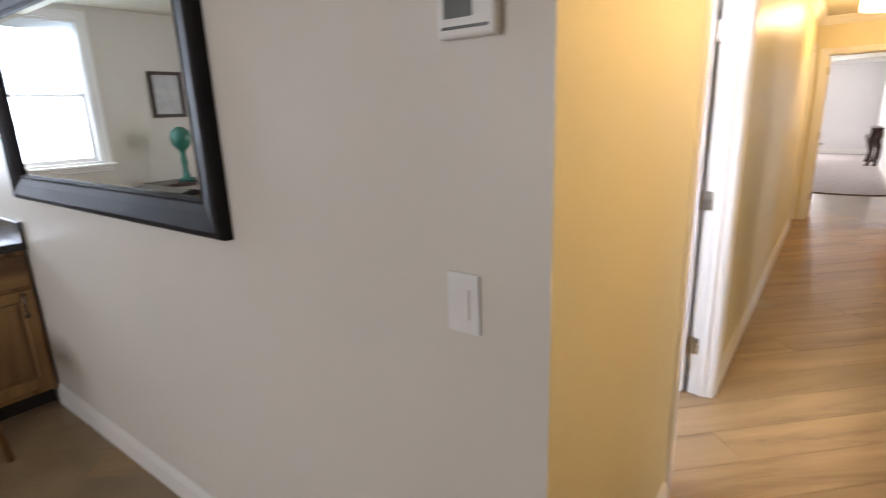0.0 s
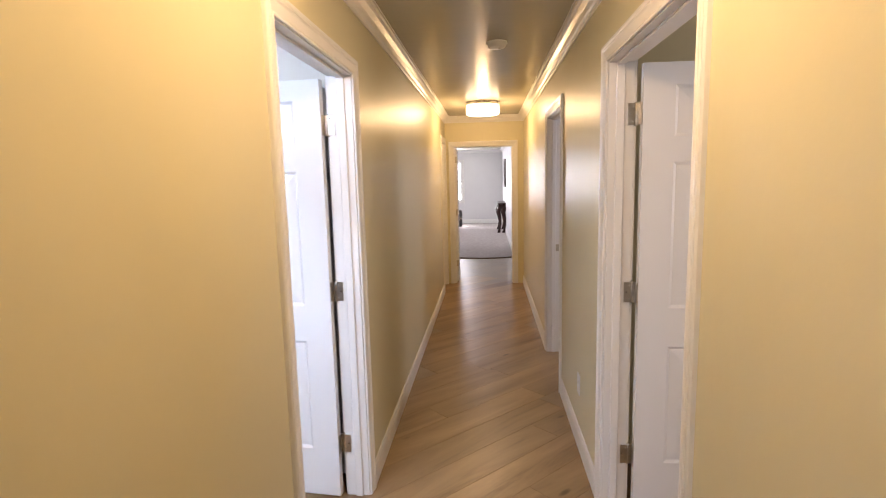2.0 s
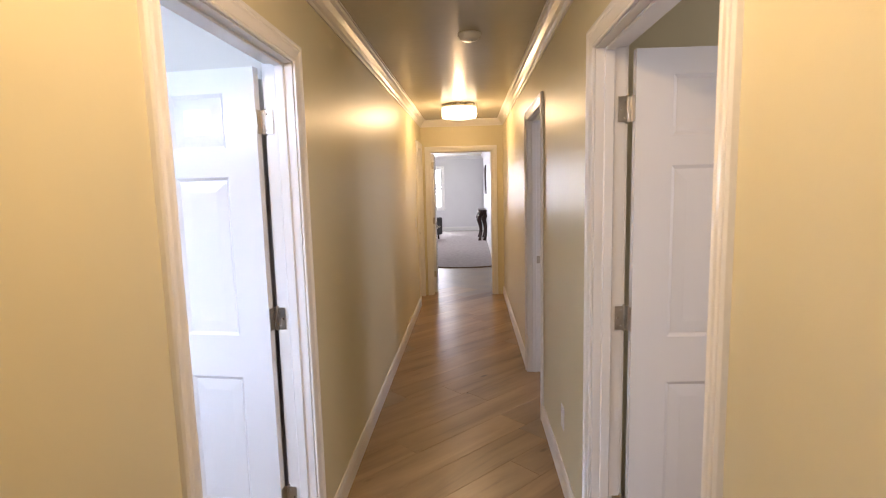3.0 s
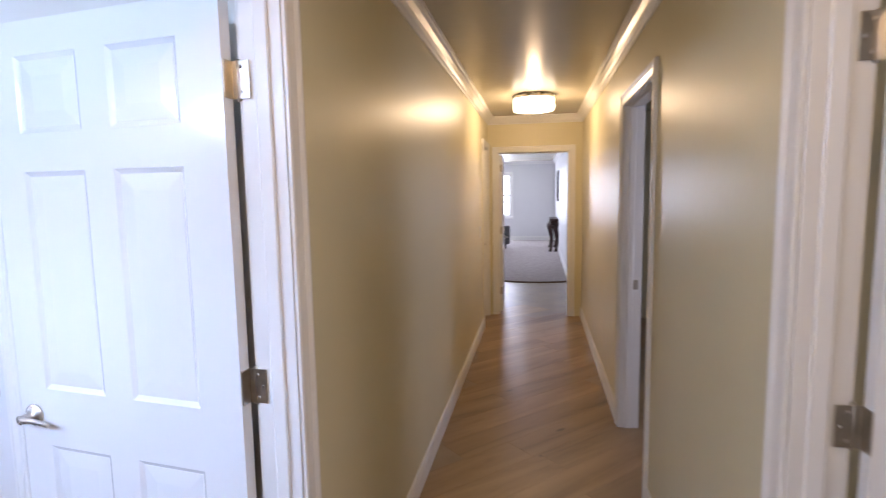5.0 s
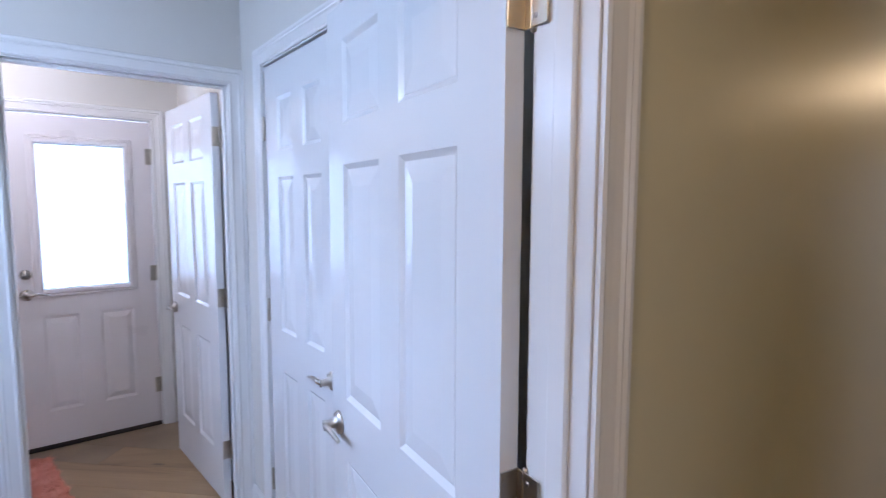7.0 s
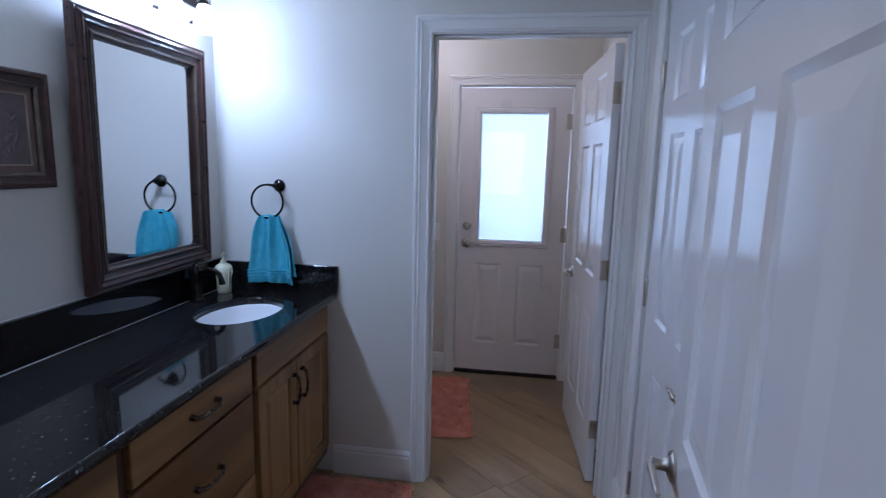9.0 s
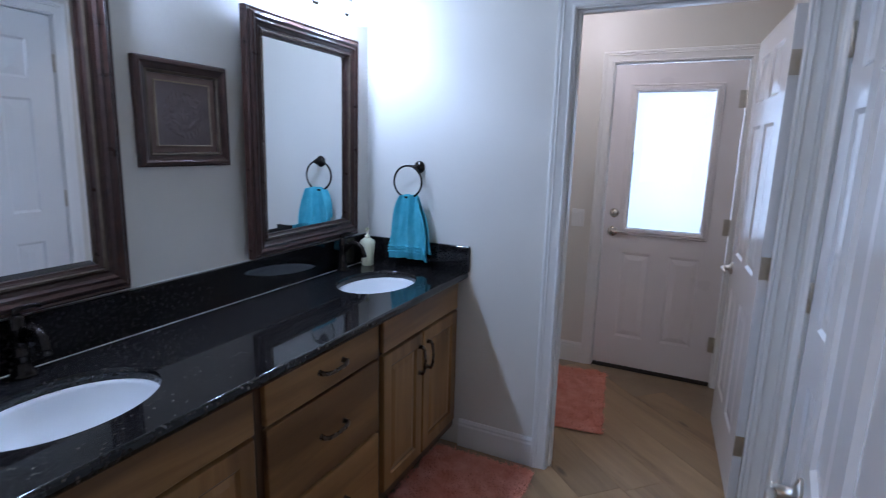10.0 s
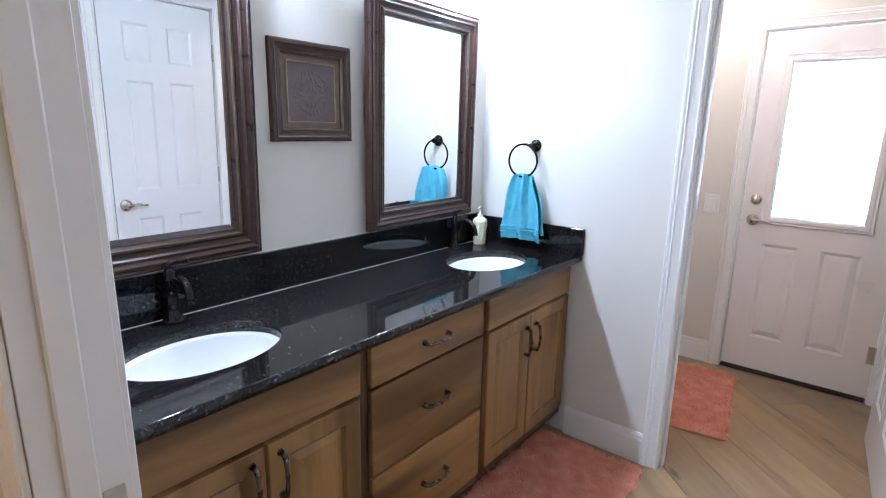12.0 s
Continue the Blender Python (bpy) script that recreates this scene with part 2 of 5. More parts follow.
def simple(name, color, rough=0.0, metal=0.0, emit=0.0, emit_color=(1, 1, 1), transmission=0.0):
    m, n, l, p = material(name)
    p.inputs["Base Color"].default_value = (*color, 1)
    p.inputs["Roughness"].default_value, p.inputs["Metallic"].default_value = rough, metal
    p.inputs["Transmission Weight"].default_value = transmission
    if emit:
        p.inputs["Emission Color"].default_value = (*emit_color, 1)
        p.inputs["Emission Strength"].default_value = emit
    return m


# SPLASH: the worktop stone with grains dimmed, for the darkness it reflects
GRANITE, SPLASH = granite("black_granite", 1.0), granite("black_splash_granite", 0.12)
MIRROR = simple("mirror_glass", (0.90, 0.92, 0.92), 0.01, 1.0)
GLASS = simple("clear_glass", (1, 1, 1), 0.0, transmission=1.0)
SHADE = simple("lit_frosted_glass", (0.9, 0.88, 0.82), 0.4, emit=6.0, emit_color=(1.0, 0.80, 0.50))
BULB = simple("lit_bulb_glass", (0.9, 0.9, 0.9), 0.3, emit=14.0, emit_color=(0.9, 0.96, 1.0))


def translucent(name, color):
    """Thin white slats that pass much of the light behind them."""
    m, n, l, p = material(name)
    p.inputs["Base Color"].default_value, p.inputs["Roughness"].default_value = (*color, 1), 0.6
    tr, mix = n.new("ShaderNodeBsdfTranslucent"), n.new("ShaderNodeMixShader")
    tr.inputs[0].default_value, mix.inputs[0].default_value = (0.92, 0.95, 0.97, 1), 0.75
    l.new(p.outputs[0], mix.inputs[1])
    l.new(tr.outputs[0], mix.inputs[2])
    l.new(mix.outputs[0], n["Material Output"].inputs["Surface"])
    return m


SLAT = translucent("white_blind_slat", (0.85, 0.88, 0.90))
BRIGHT = simple("bright_sky_backdrop", (0.9, 0.95, 1.0), 1.0, emit=4.0, emit_color=(0.92, 0.97, 1.0))


# ---------------------------------------------------------------- builders
def box(bm, x0, x1, y0, y1, z0, z1, bevel=0.0, seg=1):
    vs = [bm.verts.new((x, y, z)) for x in (x0, x1) for y in (y0, y1) for z in (z0, z1)]
    fs = [bm.faces.new([vs[i] for i in q]) for q in ((0, 1, 3, 2), (4, 6, 7, 5), (0, 4, 5, 1), (2, 3, 7, 6), (0, 2, 6, 4), (1, 5, 7, 3))]
    if bevel:
        es = list({e for f in fs for e in f.edges})
        bmesh.ops.bevel(bm, geom=es, offset=bevel, segments=seg, affect="EDGES", profile=0.5)


def lathe(bm, profile, seg=24, m=None, smooth=True, sx=1.0, sy=1.0):
    """A turned shape: radii and heights round the z axis, then moved by m."""
    m = m or Matrix()
    rings = []
    for r, z in profile:
        if r < 1e-5:
            rings.append([bm.verts.new(m @ Vector((0, 0, z)))])
        else:
            rings.append([bm.verts.new(m @ Vector((r * sx * math.cos(2 * math.pi * k / seg), r * sy * math.sin(2 * math.pi * k / seg), z))) for k in range(seg)])
    for a, b in zip(rings, rings[1:]):
        for k in range(seg):
            j = (k + 1) % seg
            if len(a) == 1 and len(b) == 1:
                continue
            if len(a) == 1:
                f = bm.faces.new((a[0], b[j], b[k]))
            elif len(b) == 1:
                f = bm.faces.new((a[k], a[j], b[0]))
            else:
                f = bm.faces.new((a[k], a[j], b[j], b[k]))
            f.smooth = smooth


def tube(bm, pts, r, seg=10, closed=False, cap=True):
    """A round bar along points; r is one radius or one for each point."""
    pts = [Vector(p) for p in pts]
    rs = r if isinstance(r, (list, tuple)) else [r] * len(pts)
    rings, ref = [], None
    for i, p in enumerate(pts):
        a = pts[i - 1] if (i or closed) else p
        b = pts[(i + 1) % len(pts)] if (i + 1 < len(pts) or closed) else p
        d = (b - a).normalized()
        if ref is None:
            ref = d.orthogonal().normalized()
        ref = (ref - d * ref.dot(d)).normalized()
        other = d.cross(ref)
        rings.append([bm.verts.new(p + rs[i] * (math.cos(2 * math.pi * k / seg) * ref + math.sin(2 * math.pi * k / seg) * other)) for k in range(seg)])
    pairs = list(zip(rings, rings[1:])) + ([(rings[-1], rings[0])] if closed else [])
    for a, b in pairs:
        for k in range(seg):
            f = bm.faces.new((a[k], a[(k + 1) % seg], b[(k + 1) % seg], b[k]))
            f.smooth = True
    if cap and not closed:
        bm.faces.new(rings[0][::-1])
        bm.faces.new(rings[-1])


def sweep_frame(bm, profile, corners, closed=False):
    """A mitred moulding round a rectangle. corners: functions of the outward offset that give (u, w); profile: (offset, depth).
    The result lies in the local x-z plane, with depth towards -y."""
    rows = [[bm.verts.new((c(o)[0], -d, c(o)[1])) for o, d in profile] for c in corners]
    pairs = list(zip(rows, rows[1:])) + ([(rows[-1], rows[0])] if closed else [])
    for a, b in pairs:
        for k in range(len(profile) - 1):
            bm.faces.new((a[k], a[k + 1], b[k + 1], b[k]))
    if not closed:
        bm.faces.new(rows[0][::-1])
        bm.faces.new(rows[-1])


def bar(bm, profile, length):
    """A moulding with a profile (y, z) along local x from 0 to length."""
    a = [bm.verts.new((0, y, z)) for y, z in profile]
    b = [bm.verts.new((length, y, z)) for y, z in profile]
    n = len(profile)
    for k in range(n):
        bm.faces.new((a[k], a[(k + 1) % n], b[(k + 1) % n], b[k]))
    bm.faces.new(a[::-1])
    bm.faces.new(b)


def part(name, bm, mat, parent=None, label="", m=None):
    bmesh.ops.recalc_face_normals(bm, faces=bm.faces)
    me = bpy.data.meshes.new(name)
    bm.to_mesh(me)
    bm.free()
    me.materials.append(mat)
    ob = new(name, me)
    if m is not None:
        ob.matrix_basis = m
    if parent:
        ob.parent = parent
    if label:
        ob["label"] = label
    return ob


def again(ob, parent, m):
    """One more object on the mesh of ob, under parent."""
    o = new(ob.name.split(".")[0], ob.data)
    o.parent, o.matrix_basis = parent, m
    return o


def thing(name, m, label, category, group="", kind=""):
    e = new(name)
    e.empty_display_size = 0.1
    e.matrix_basis = m
    return tagged(e, label, category, group, kind)


def solid(name, boxes, mat, label, category, kind="structure", bevel=0.0):
    bm = bmesh.new()
    for b in boxes:
        box(bm, *b, bevel=bevel)
    ob = part(name, bm, mat)
    return tagged(ob, label, category, kind=kind)


def wall_run(name, axis, a0, a1, s0, s1, openings, label, mat=None, top=2.4):
    """A wall with real openings. axis: the one that it runs along; a0, a1: its two faces; s0, s1: its ends; openings: (from, to, sill, head)."""
    spans, at = [], s0
    for o0, o1, sill, head in sorted(openings):
        spans.append((at, o0, 0, top))
        if sill > 0:
            spans.append((o0, o1, 0, sill))
        spans.append((o0, o1, head, top))
        at = o1
    spans.append((at, s1, 0, top))
    boxes = [(a0, a1, p, q, z0, z1) if axis == "y" else (p, q, a0, a1, z0, z1) for p, q, z0, z1 in spans if q - p > 1e-4]
    return solid(name, boxes, mat or WALL, label, "wall")


def repaint(ob, mat, test):
    """Gives a second paint to the faces of a wall that another room sees."""
    ob.data.materials.append(mat)
    for p in ob.data.polygons:
        if test(p.normal, p.center):
            p.material_index = 1
    return ob


# ---------------------------------------------------------------- structure
CEILING = 2.40
XL, XLB = -0.265, -0.375          # the hallway's side of the left wall, and its bathroom side
XR, XRB = 0.845, 0.955            # the same on the right
KW, VW = 0.887, 1.190             # kitchen mirror wall, bathroom vanity wall
WX, WXB = -2.330, -2.440          # bathroom's west wall, both faces
NY = 3.035                        # bathroom's closet wall
EX = -3.680                       # wall of the outside door
EY, EYB = 8.06, 8.17              # wall at the hallway's end
HEAD = 2.015
J = 0.018                         # thickness of the jamb boards

solid("subfloor", [(-5.2, 2.9, -3.6, 18.1, -0.12, -0.006)], SUBFLOOR, "dark underlay beneath the plank floor", "floor")
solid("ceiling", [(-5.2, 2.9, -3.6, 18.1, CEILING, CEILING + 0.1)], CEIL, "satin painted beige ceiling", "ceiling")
hall_left = wall_run("wall_hall_left", "y", XLB, XL, KW, EY, [(1.985 - J, 2.848 + J, 0, HEAD + J), (7.45 - J, 7.98 + J, 0, HEAD + J)],
         "cream painted hallway wall with a bathroom doorway")
wall_run("wall_hall_right", "y", XR, XRB, KW, EY, [(1.84 - J, 2.80 + J, 0, HEAD + J), (4.20 - J, 5.02 + J, 0, HEAD + J)],
         "cream painted hallway wall with two doorways")
hall_end = wall_run("wall_hall_end", "x", EY, EYB, -3.7, 2.9, [(-0.140 - J, 0.690 + J, 0, 1.975 + J)], "cream painted wall at the hallway's end")
wall_run("wall_kitchen", "x", KW, VW - 0.1, -5.1, XLB, [], "beige painted wall holding a large mirror", PALE)
wall_run("wall_vanity", "x", VW - 0.1, VW, EX - 0.12, XLB, [], "pale painted wall behind the vanity", PALE)
wall_run("wall_bath_west", "y", WXB, WX, VW, NY, [(2.180 - J, 2.968 + J, 0, HEAD + J)], "pale bathroom wall with a doorway", PALE)
wall_run("wall_bath_north", "x", NY, NY + 0.11, EX - 0.12, XLB, [(-2.055 - J, -1.391 + J, 0, HEAD + 0.04 + J)], "pale bathroom wall with a closet door", PALE)
wall_run("wall_outside", "y", EX - 0.14, EX, VW, NY, [(2.13 - J, 2.87 + J, 0, 2.0 + J)], "beige wall holding the outside door", PALE)
wall_run("wall_closet", "x", 3.75, 3.85, -3.7, XLB, [], "plain closet wall", PALE)
wall_run("wall_kitchen_west", "y", -5.0, -4.88, -3.6, KW, [(-0.20, 0.72, 1.17, 2.28)], "pale green-grey kitchen wall with a window", PALE)
wall_run("wall_kitchen_south", "x", -3.6, -3.5, -4.88, 2.8, [(-3.1, -0.7, 0.8, 2.2)], "plain painted living room wall", PALE)
wall_run("wall_kitchen_east", "y", 2.7, 2.8, -3.5, 18.0, [(1.65, 2.55, 0.9, 2.1), (4.15, 5.05, 0.9, 2.1)], "plain painted outer wall", PALE)
wall_run("wall_kitchen_right", "x", KW, KW + 0.1, XRB, 2.7, [], "plain painted living room wall", PALE)
wall_run("wall_right_rooms", "x", 3.3, 3.4, XRB, 2.7, [], "plain wall between two rooms", WALL)
wall_run("wall_far_right", "y", 0.83, 0.94, EYB, 17.85, [], "white painted wall of the far room", FARW)
wall_run("wall_far_left", "y", -3.7, -3.58, 3.85, 17.85, [(12.7, 14.3, 0.8, 2.1)], "white painted wall of the far room", FARW)
wall_run("wall_far_back", "x", 17.85, 17.97, -3.58, 2.7, [(-1.40, -0.50, 0.75, 2.02)], "white painted far wall with a window", FARW)

repaint(hall_left, PALE, lambda n, c: n.x < -0.5 or (n.y < -0.5 and c.y < 1.0))
repaint(hall_end, FARW, lambda n, c: n.y > 0.5)

CASING = [(0.005, 0), (0.005, 0.008), (0.011, 0.011), (0.017, 0.008), (0.030, 0.010), (0.044, 0.013), (0.050, 0.017), (0.056, 0.014), (0.062, 0.018), (0.070, 0.018), (0.074, 0.012), (0.074, 0)]


def legs(w, h):
    return [lambda o: (-o, 0.0), lambda o: (-o, h + o), lambda o: (w + o, h + o), lambda o: (w + o, 0.0)]


def door_frame(name, m, w, h, depth, label, stop=0.06, back=True, strike=None):
    """Jamb boards, stops and casings round a doorway; the local front faces -y."""
    e = thing(name, m, label, "door frame", kind="structure")
    bm = bmesh.new()
    sweep_frame(bm, CASING, legs(w, h))
    part("casing", bm, TRIM, e, m=pose(0, 0, 0))
    if back:
        bm = bmesh.new()
        sweep_frame(bm, CASING, legs(w, h))
        part("casing", bm, TRIM, e, m=pose(w, depth, 0, 0, 0, 180))
    for n, b in (("jamb", (-J, 0, 0.001, depth - 0.001, 0, h)), ("jamb", (w, w + J, 0.001, depth - 0.001, 0, h)), ("head_jamb", (-J, w + J, 0.001, depth - 0.001, h, h + J))):
        bm = bmesh.new()
        box(bm, *b, bevel=0.001)
        part(n, bm, TRIM, e)
    for b in ((0, 0.011, stop - 0.018, stop + 0.018, 0, h), (w - 0.011, w, stop - 0.018, stop + 0.018, 0, h), (0.011, w - 0.011, stop - 0.018, stop + 0.018, h - 0.011, h)):
        bm = bmesh.new()
        box(bm, *b, bevel=0.003)
        part("door_stop", bm, TRIM, e)
    if strike:
        x, y = strike
        bm = bmesh.new()
        box(bm, x - 0.002, x + 0.002, y - 0.014, y + 0.014, 0.90, 0.96, bevel=0.001)
        part("strike_plate", bm, HINGE, e, "worn metal strike plate")
    return e


door_frame("door_1", pose(XL, 1.985, 0, 0, 0, 90), 0.863, HEAD, 0.11, "white moulded frame of the bathroom doorway", 0.05, strike=(0.001, 0.085))
door_frame("door_2", pose(XR, 2.80, 0, 0, 0, -90), 0.96, HEAD, 0.11, "white moulded frame of a side doorway", 0.05)
door_frame("door_3", pose(XR, 5.02, 0, 0, 0, -90), 0.82, HEAD, 0.11, "white moulded frame of a further side doorway", 0.05, strike=(0.001, 0.083))
door_frame("door_4", pose(XL, 7.45, 0, 0, 0, 90), 0.53, HEAD, 0.11, "white moulded frame of a narrow closet", 0.05)
door_frame("door_5", pose(-0.14, EY, 0), 0.83, 1.975, 0.11, "white moulded frame at the hallway's end", 0.05)
door_frame("door_6", pose(WX, 2.180, 0, 0, 0, 90), 0.788, HEAD, 0.110, "white moulded frame between bathroom and back entry", 0.045, strike=(0.001, 0.09))
door_frame("door_7", pose(-2.055, NY, 0), 0.664, HEAD + 0.04, 0.11, "white moulded frame of the bathroom closet", 0.06, back=False)
door_frame("door_8", pose(EX, 2.13, 0, 0, 0, 90), 0.74, 2.0, 0.14, "white moulded frame of the outside door", 0.085, back=False)

BASE = [(0, 0), (-0.014, 0), (-0.014, 0.085), (-0.010, 0.095), (-0.011, 0.104), (-0.005, 0.115), (0, 0.115)]
TALL = [(0, 0), (-0.015, 0), (-0.015, 0.110), (-0.011, 0.118), (-0.012, 0.128), (-0.005, 0.142), (0, 0.142)]
CROWN = [(0, 0), (0, -0.092), (-0.008, -0.092), (-0.012, -0.078), (-0.022, -0.070), (-0.030, -0.050), (-0.048, -0.028), (-0.062, -0.020), (-0.066, -0.008), (-0.074, -0.008), (-0.074, 0)]


def moulding(name, profile, m, length, label, mat=None):
    bm = bmesh.new()
    bar(bm, profile, length)
    return tagged(part(name, bm, mat or TRIM, m=m), label, "trim", kind="structure")


C = 0.0745
for y0, y1 in ((KW, 1.985 - C), (2.848 + C, 7.45 - C)):
    moulding("baseboard", BASE, pose(XL, y0, 0, 0, 0, 90), y1 - y0, "white painted moulded baseboard")
for y0, y1 in ((KW, 1.84 - C), (2.80 + C, 4.20 - C), (5.02 + C, EY)):
    moulding("baseboard", BASE, pose(XR, y1, 0, 0, 0, -90), y1 - y0, "white painted moulded baseboard")
moulding("baseboard", BASE, pose(-3.19, KW, 0), 3.19 + XL - 0.004, "white painted moulded baseboard")
moulding("baseboard", BASE, pose(XRB, KW, 0), 1.7, "white painted moulded baseboard")
moulding("baseboard", TALL, pose(WX, 1.730, 0, 0, 0, 90), 2.180 - C - 1.730, "tall white moulded baseboard")
moulding("baseboard", TALL, pose(EX, VW, 0, 0, 0, 90), 2.13 - C - VW, "tall white moulded baseboard")
moulding("baseboard", TALL, pose(WXB, 2.180 - C, 0, 0, 0, -90), 2.180 - C - VW, "tall white moulded baseboard")
moulding("baseboard", TALL, pose(-2.46, VW, 0, 0, 0, 180), 1.17, "tall white moulded baseboard")
moulding("baseboard", TALL, pose(EX, NY, 0), 1.195, "tall white moulded baseboard")
moulding("baseboard", TALL, pose(WX, NY, 0), -2.055 - C - WX, "tall white moulded baseboard")
moulding("baseboard", TALL, pose(-3.58, 17.85, 0), 6.2, "tall white moulded baseboard")
moulding("baseboard", TALL, pose(0.83, 17.85, 0, 0, 0, -90), 17.85 - EYB, "tall white moulded baseboard")
moulding("crown_moulding", CROWN, pose(XL, KW, CEILING, 0, 0, 90), EY - KW, "white glossy crown moulding")
moulding("crown_moulding", CROWN, pose(XR, EY, CEILING, 0, 0, -90), EY - KW, "white glossy crown moulding")
moulding("crown_moulding", CROWN, pose(XL, EY, CEILING), XR - XL, "white glossy crown moulding")
moulding("crown_moulding", CROWN, pose(-3.58, 17.85, CEILING), 4.41, "white crown moulding of the far room")
moulding("crown_moulding", CROWN, pose(0.83, 17.85, CEILING, 0, 0, -90), 9.6, "white crown moulding of the far room")


# ---------------------------------------------------------------- doors
def rect_ring(bm, a, b, ya, yb):
    """Four faces between two rectangles (x0, x1, z0, z1) at depths ya and yb."""
    def four(r, y):
        return [bm.verts.new(p) for p in ((r[0], y, r[2]), (r[1], y, r[2]), (r[1], y, r[3]), (r[0], y, r[3]))]
    p, q = four(a, ya), four(b, yb)
    for k in range(4):
        bm.faces.new((p[k], p[(k + 1) % 4], q[(k + 1) % 4], q[k]))
    return q


def shrink(r, d):
    return (r[0] + d, r[1] - d, r[2] + d, r[3] - d)


def leaf_mesh(w, h, t, panels, deep=0.008):
    """A moulded door slab from x 0..w, y 0..t, z 0..h with recessed panels on both faces."""
    xs = sorted({0, w, *(v for p in panels for v in p[:2])})
    zs = sorted({0, h, *(v for p in panels for v in p[2:])})
    bm = bmesh.new()
    for y, s in ((0, 1), (t, -1)):
        for x0, x1 in zip(xs, xs[1:]):
            for z0, z1 in zip(zs, zs[1:]):
                r = (x0, x1, z0, z1)
                if r in panels:
                    rect_ring(bm, r, shrink(r, 0.006), y, y + s * 0.004)
                    rect_ring(bm, shrink(r, 0.006), shrink(r, 0.013), y + s * 0.004, y + s * deep)
                    q = rect_ring(bm, shrink(r, 0.013), shrink(r, 0.02), y + s * deep, y + s * deep)
                    bm.faces.new(q)
                else:
                    bm.faces.new([bm.verts.new(p) for p in ((x0, y, z0), (x1, y, z0), (x1, y, z1), (x0, y, z1))])
    for z0, z1 in zip(zs, zs[1:]):
        for x in (0, w):
            bm.faces.new([bm.verts.new(p) for p in ((x, 0, z0), (x, t, z0), (x, t, z1), (x, 0, z1))])
    for x0, x1 in zip(xs, xs[1:]):
        for z in (0, h):
            bm.faces.new([bm.verts.new(p) for p in ((x0, 0, z), (x1, 0, z), (x1, t, z), (x0, t, z))])
    bmesh.ops.remove_doubles(bm, verts=bm.verts, dist=1e-5)
    return bm


def raised(bm, r, y, s, rise=0.0055, inset=0.015, slope=0.042):
    """A raised field inside the recess of a panel; s: the way that it rises."""
    a, b = shrink(r, inset), shrink(r, inset + slope)
    rect_ring(bm, a, a, y, y + s * 0.001)
    q = rect_ring(bm, a, b, y + s * 0.001, y + s * rise)
    bm.faces.new(q)


def lever(parent, m, flip=1, mat=None):
    """A lever handle on a round rose; stands out along local -y and points along local x times flip."""
    e = bmesh.new()
    out = Matrix.Rotation(radians(90), 4, "X")
    lathe(e, [(0, 0), (0.032, 0), (0.034, 0.003), (0.032, 0.008), (0.022, 0.012), (0.013, 0.016), (0.012, 0.040), (0.014, 0.046), (0, 0.048)], 20, out)
    tube(e, [(0, -0.040, 0), (flip * 0.02, -0.047, 0.001), (flip * 0.05, -0.047, 0.005), (flip * 0.08, -0.045, 0.001), (flip * 0.105, -0.042, -0.006)], [0.009, 0.009, 0.0075, 0.0065, 0.005], 10)
    return part("lever_handle", e, mat or NICKEL, parent, "satin nickel lever handle", m)


def hinge(parent, z, side, wrap=True):
    """A butt hinge at the pin (local origin): knuckle, one plate on the slab's edge, one on the jamb."""
    bm = bmesh.new()
    lathe(bm, [(0, -0.05), (0.004, -0.05), (0.0065, -0.046), (0.0065, 0.046), (0.004, 0.05), (0, 0.05)], 10, pose(0, -side * 0.005, z))
    k = part("hinge", bm, HINGE, parent, "worn metal butt hinge")
    if wrap:
        for nm, b in (("hinge_plate", (0.012, 0.0155, 0.0, 0.034)), ("hinge_plate", (0.0, 0.014, 0.0, 0.0025)), ("hinge_plate", (-0.036, -0.004, 0.0, 0.0025))):
            bm = bmesh.new()
            y0, y1 = sorted((side * b[2], side * b[3]))
            box(bm, b[0], b[1], y0, y1, z - 0.045, z + 0.045, bevel=0.0008)
            part(nm, bm, HINGE, k)
        for dz, dx in ((-0.03, -0.012), (0.0, -0.026), (0.03, -0.012)):
            bm = bmesh.new()
            lathe(bm, [(0.0045, 0), (0.004, 0.001), (0, 0.0012)], 8, pose(dx, side * 0.0024, z + dz, -90 if side > 0 else 90))
            part("screw", bm, NICKEL, k)


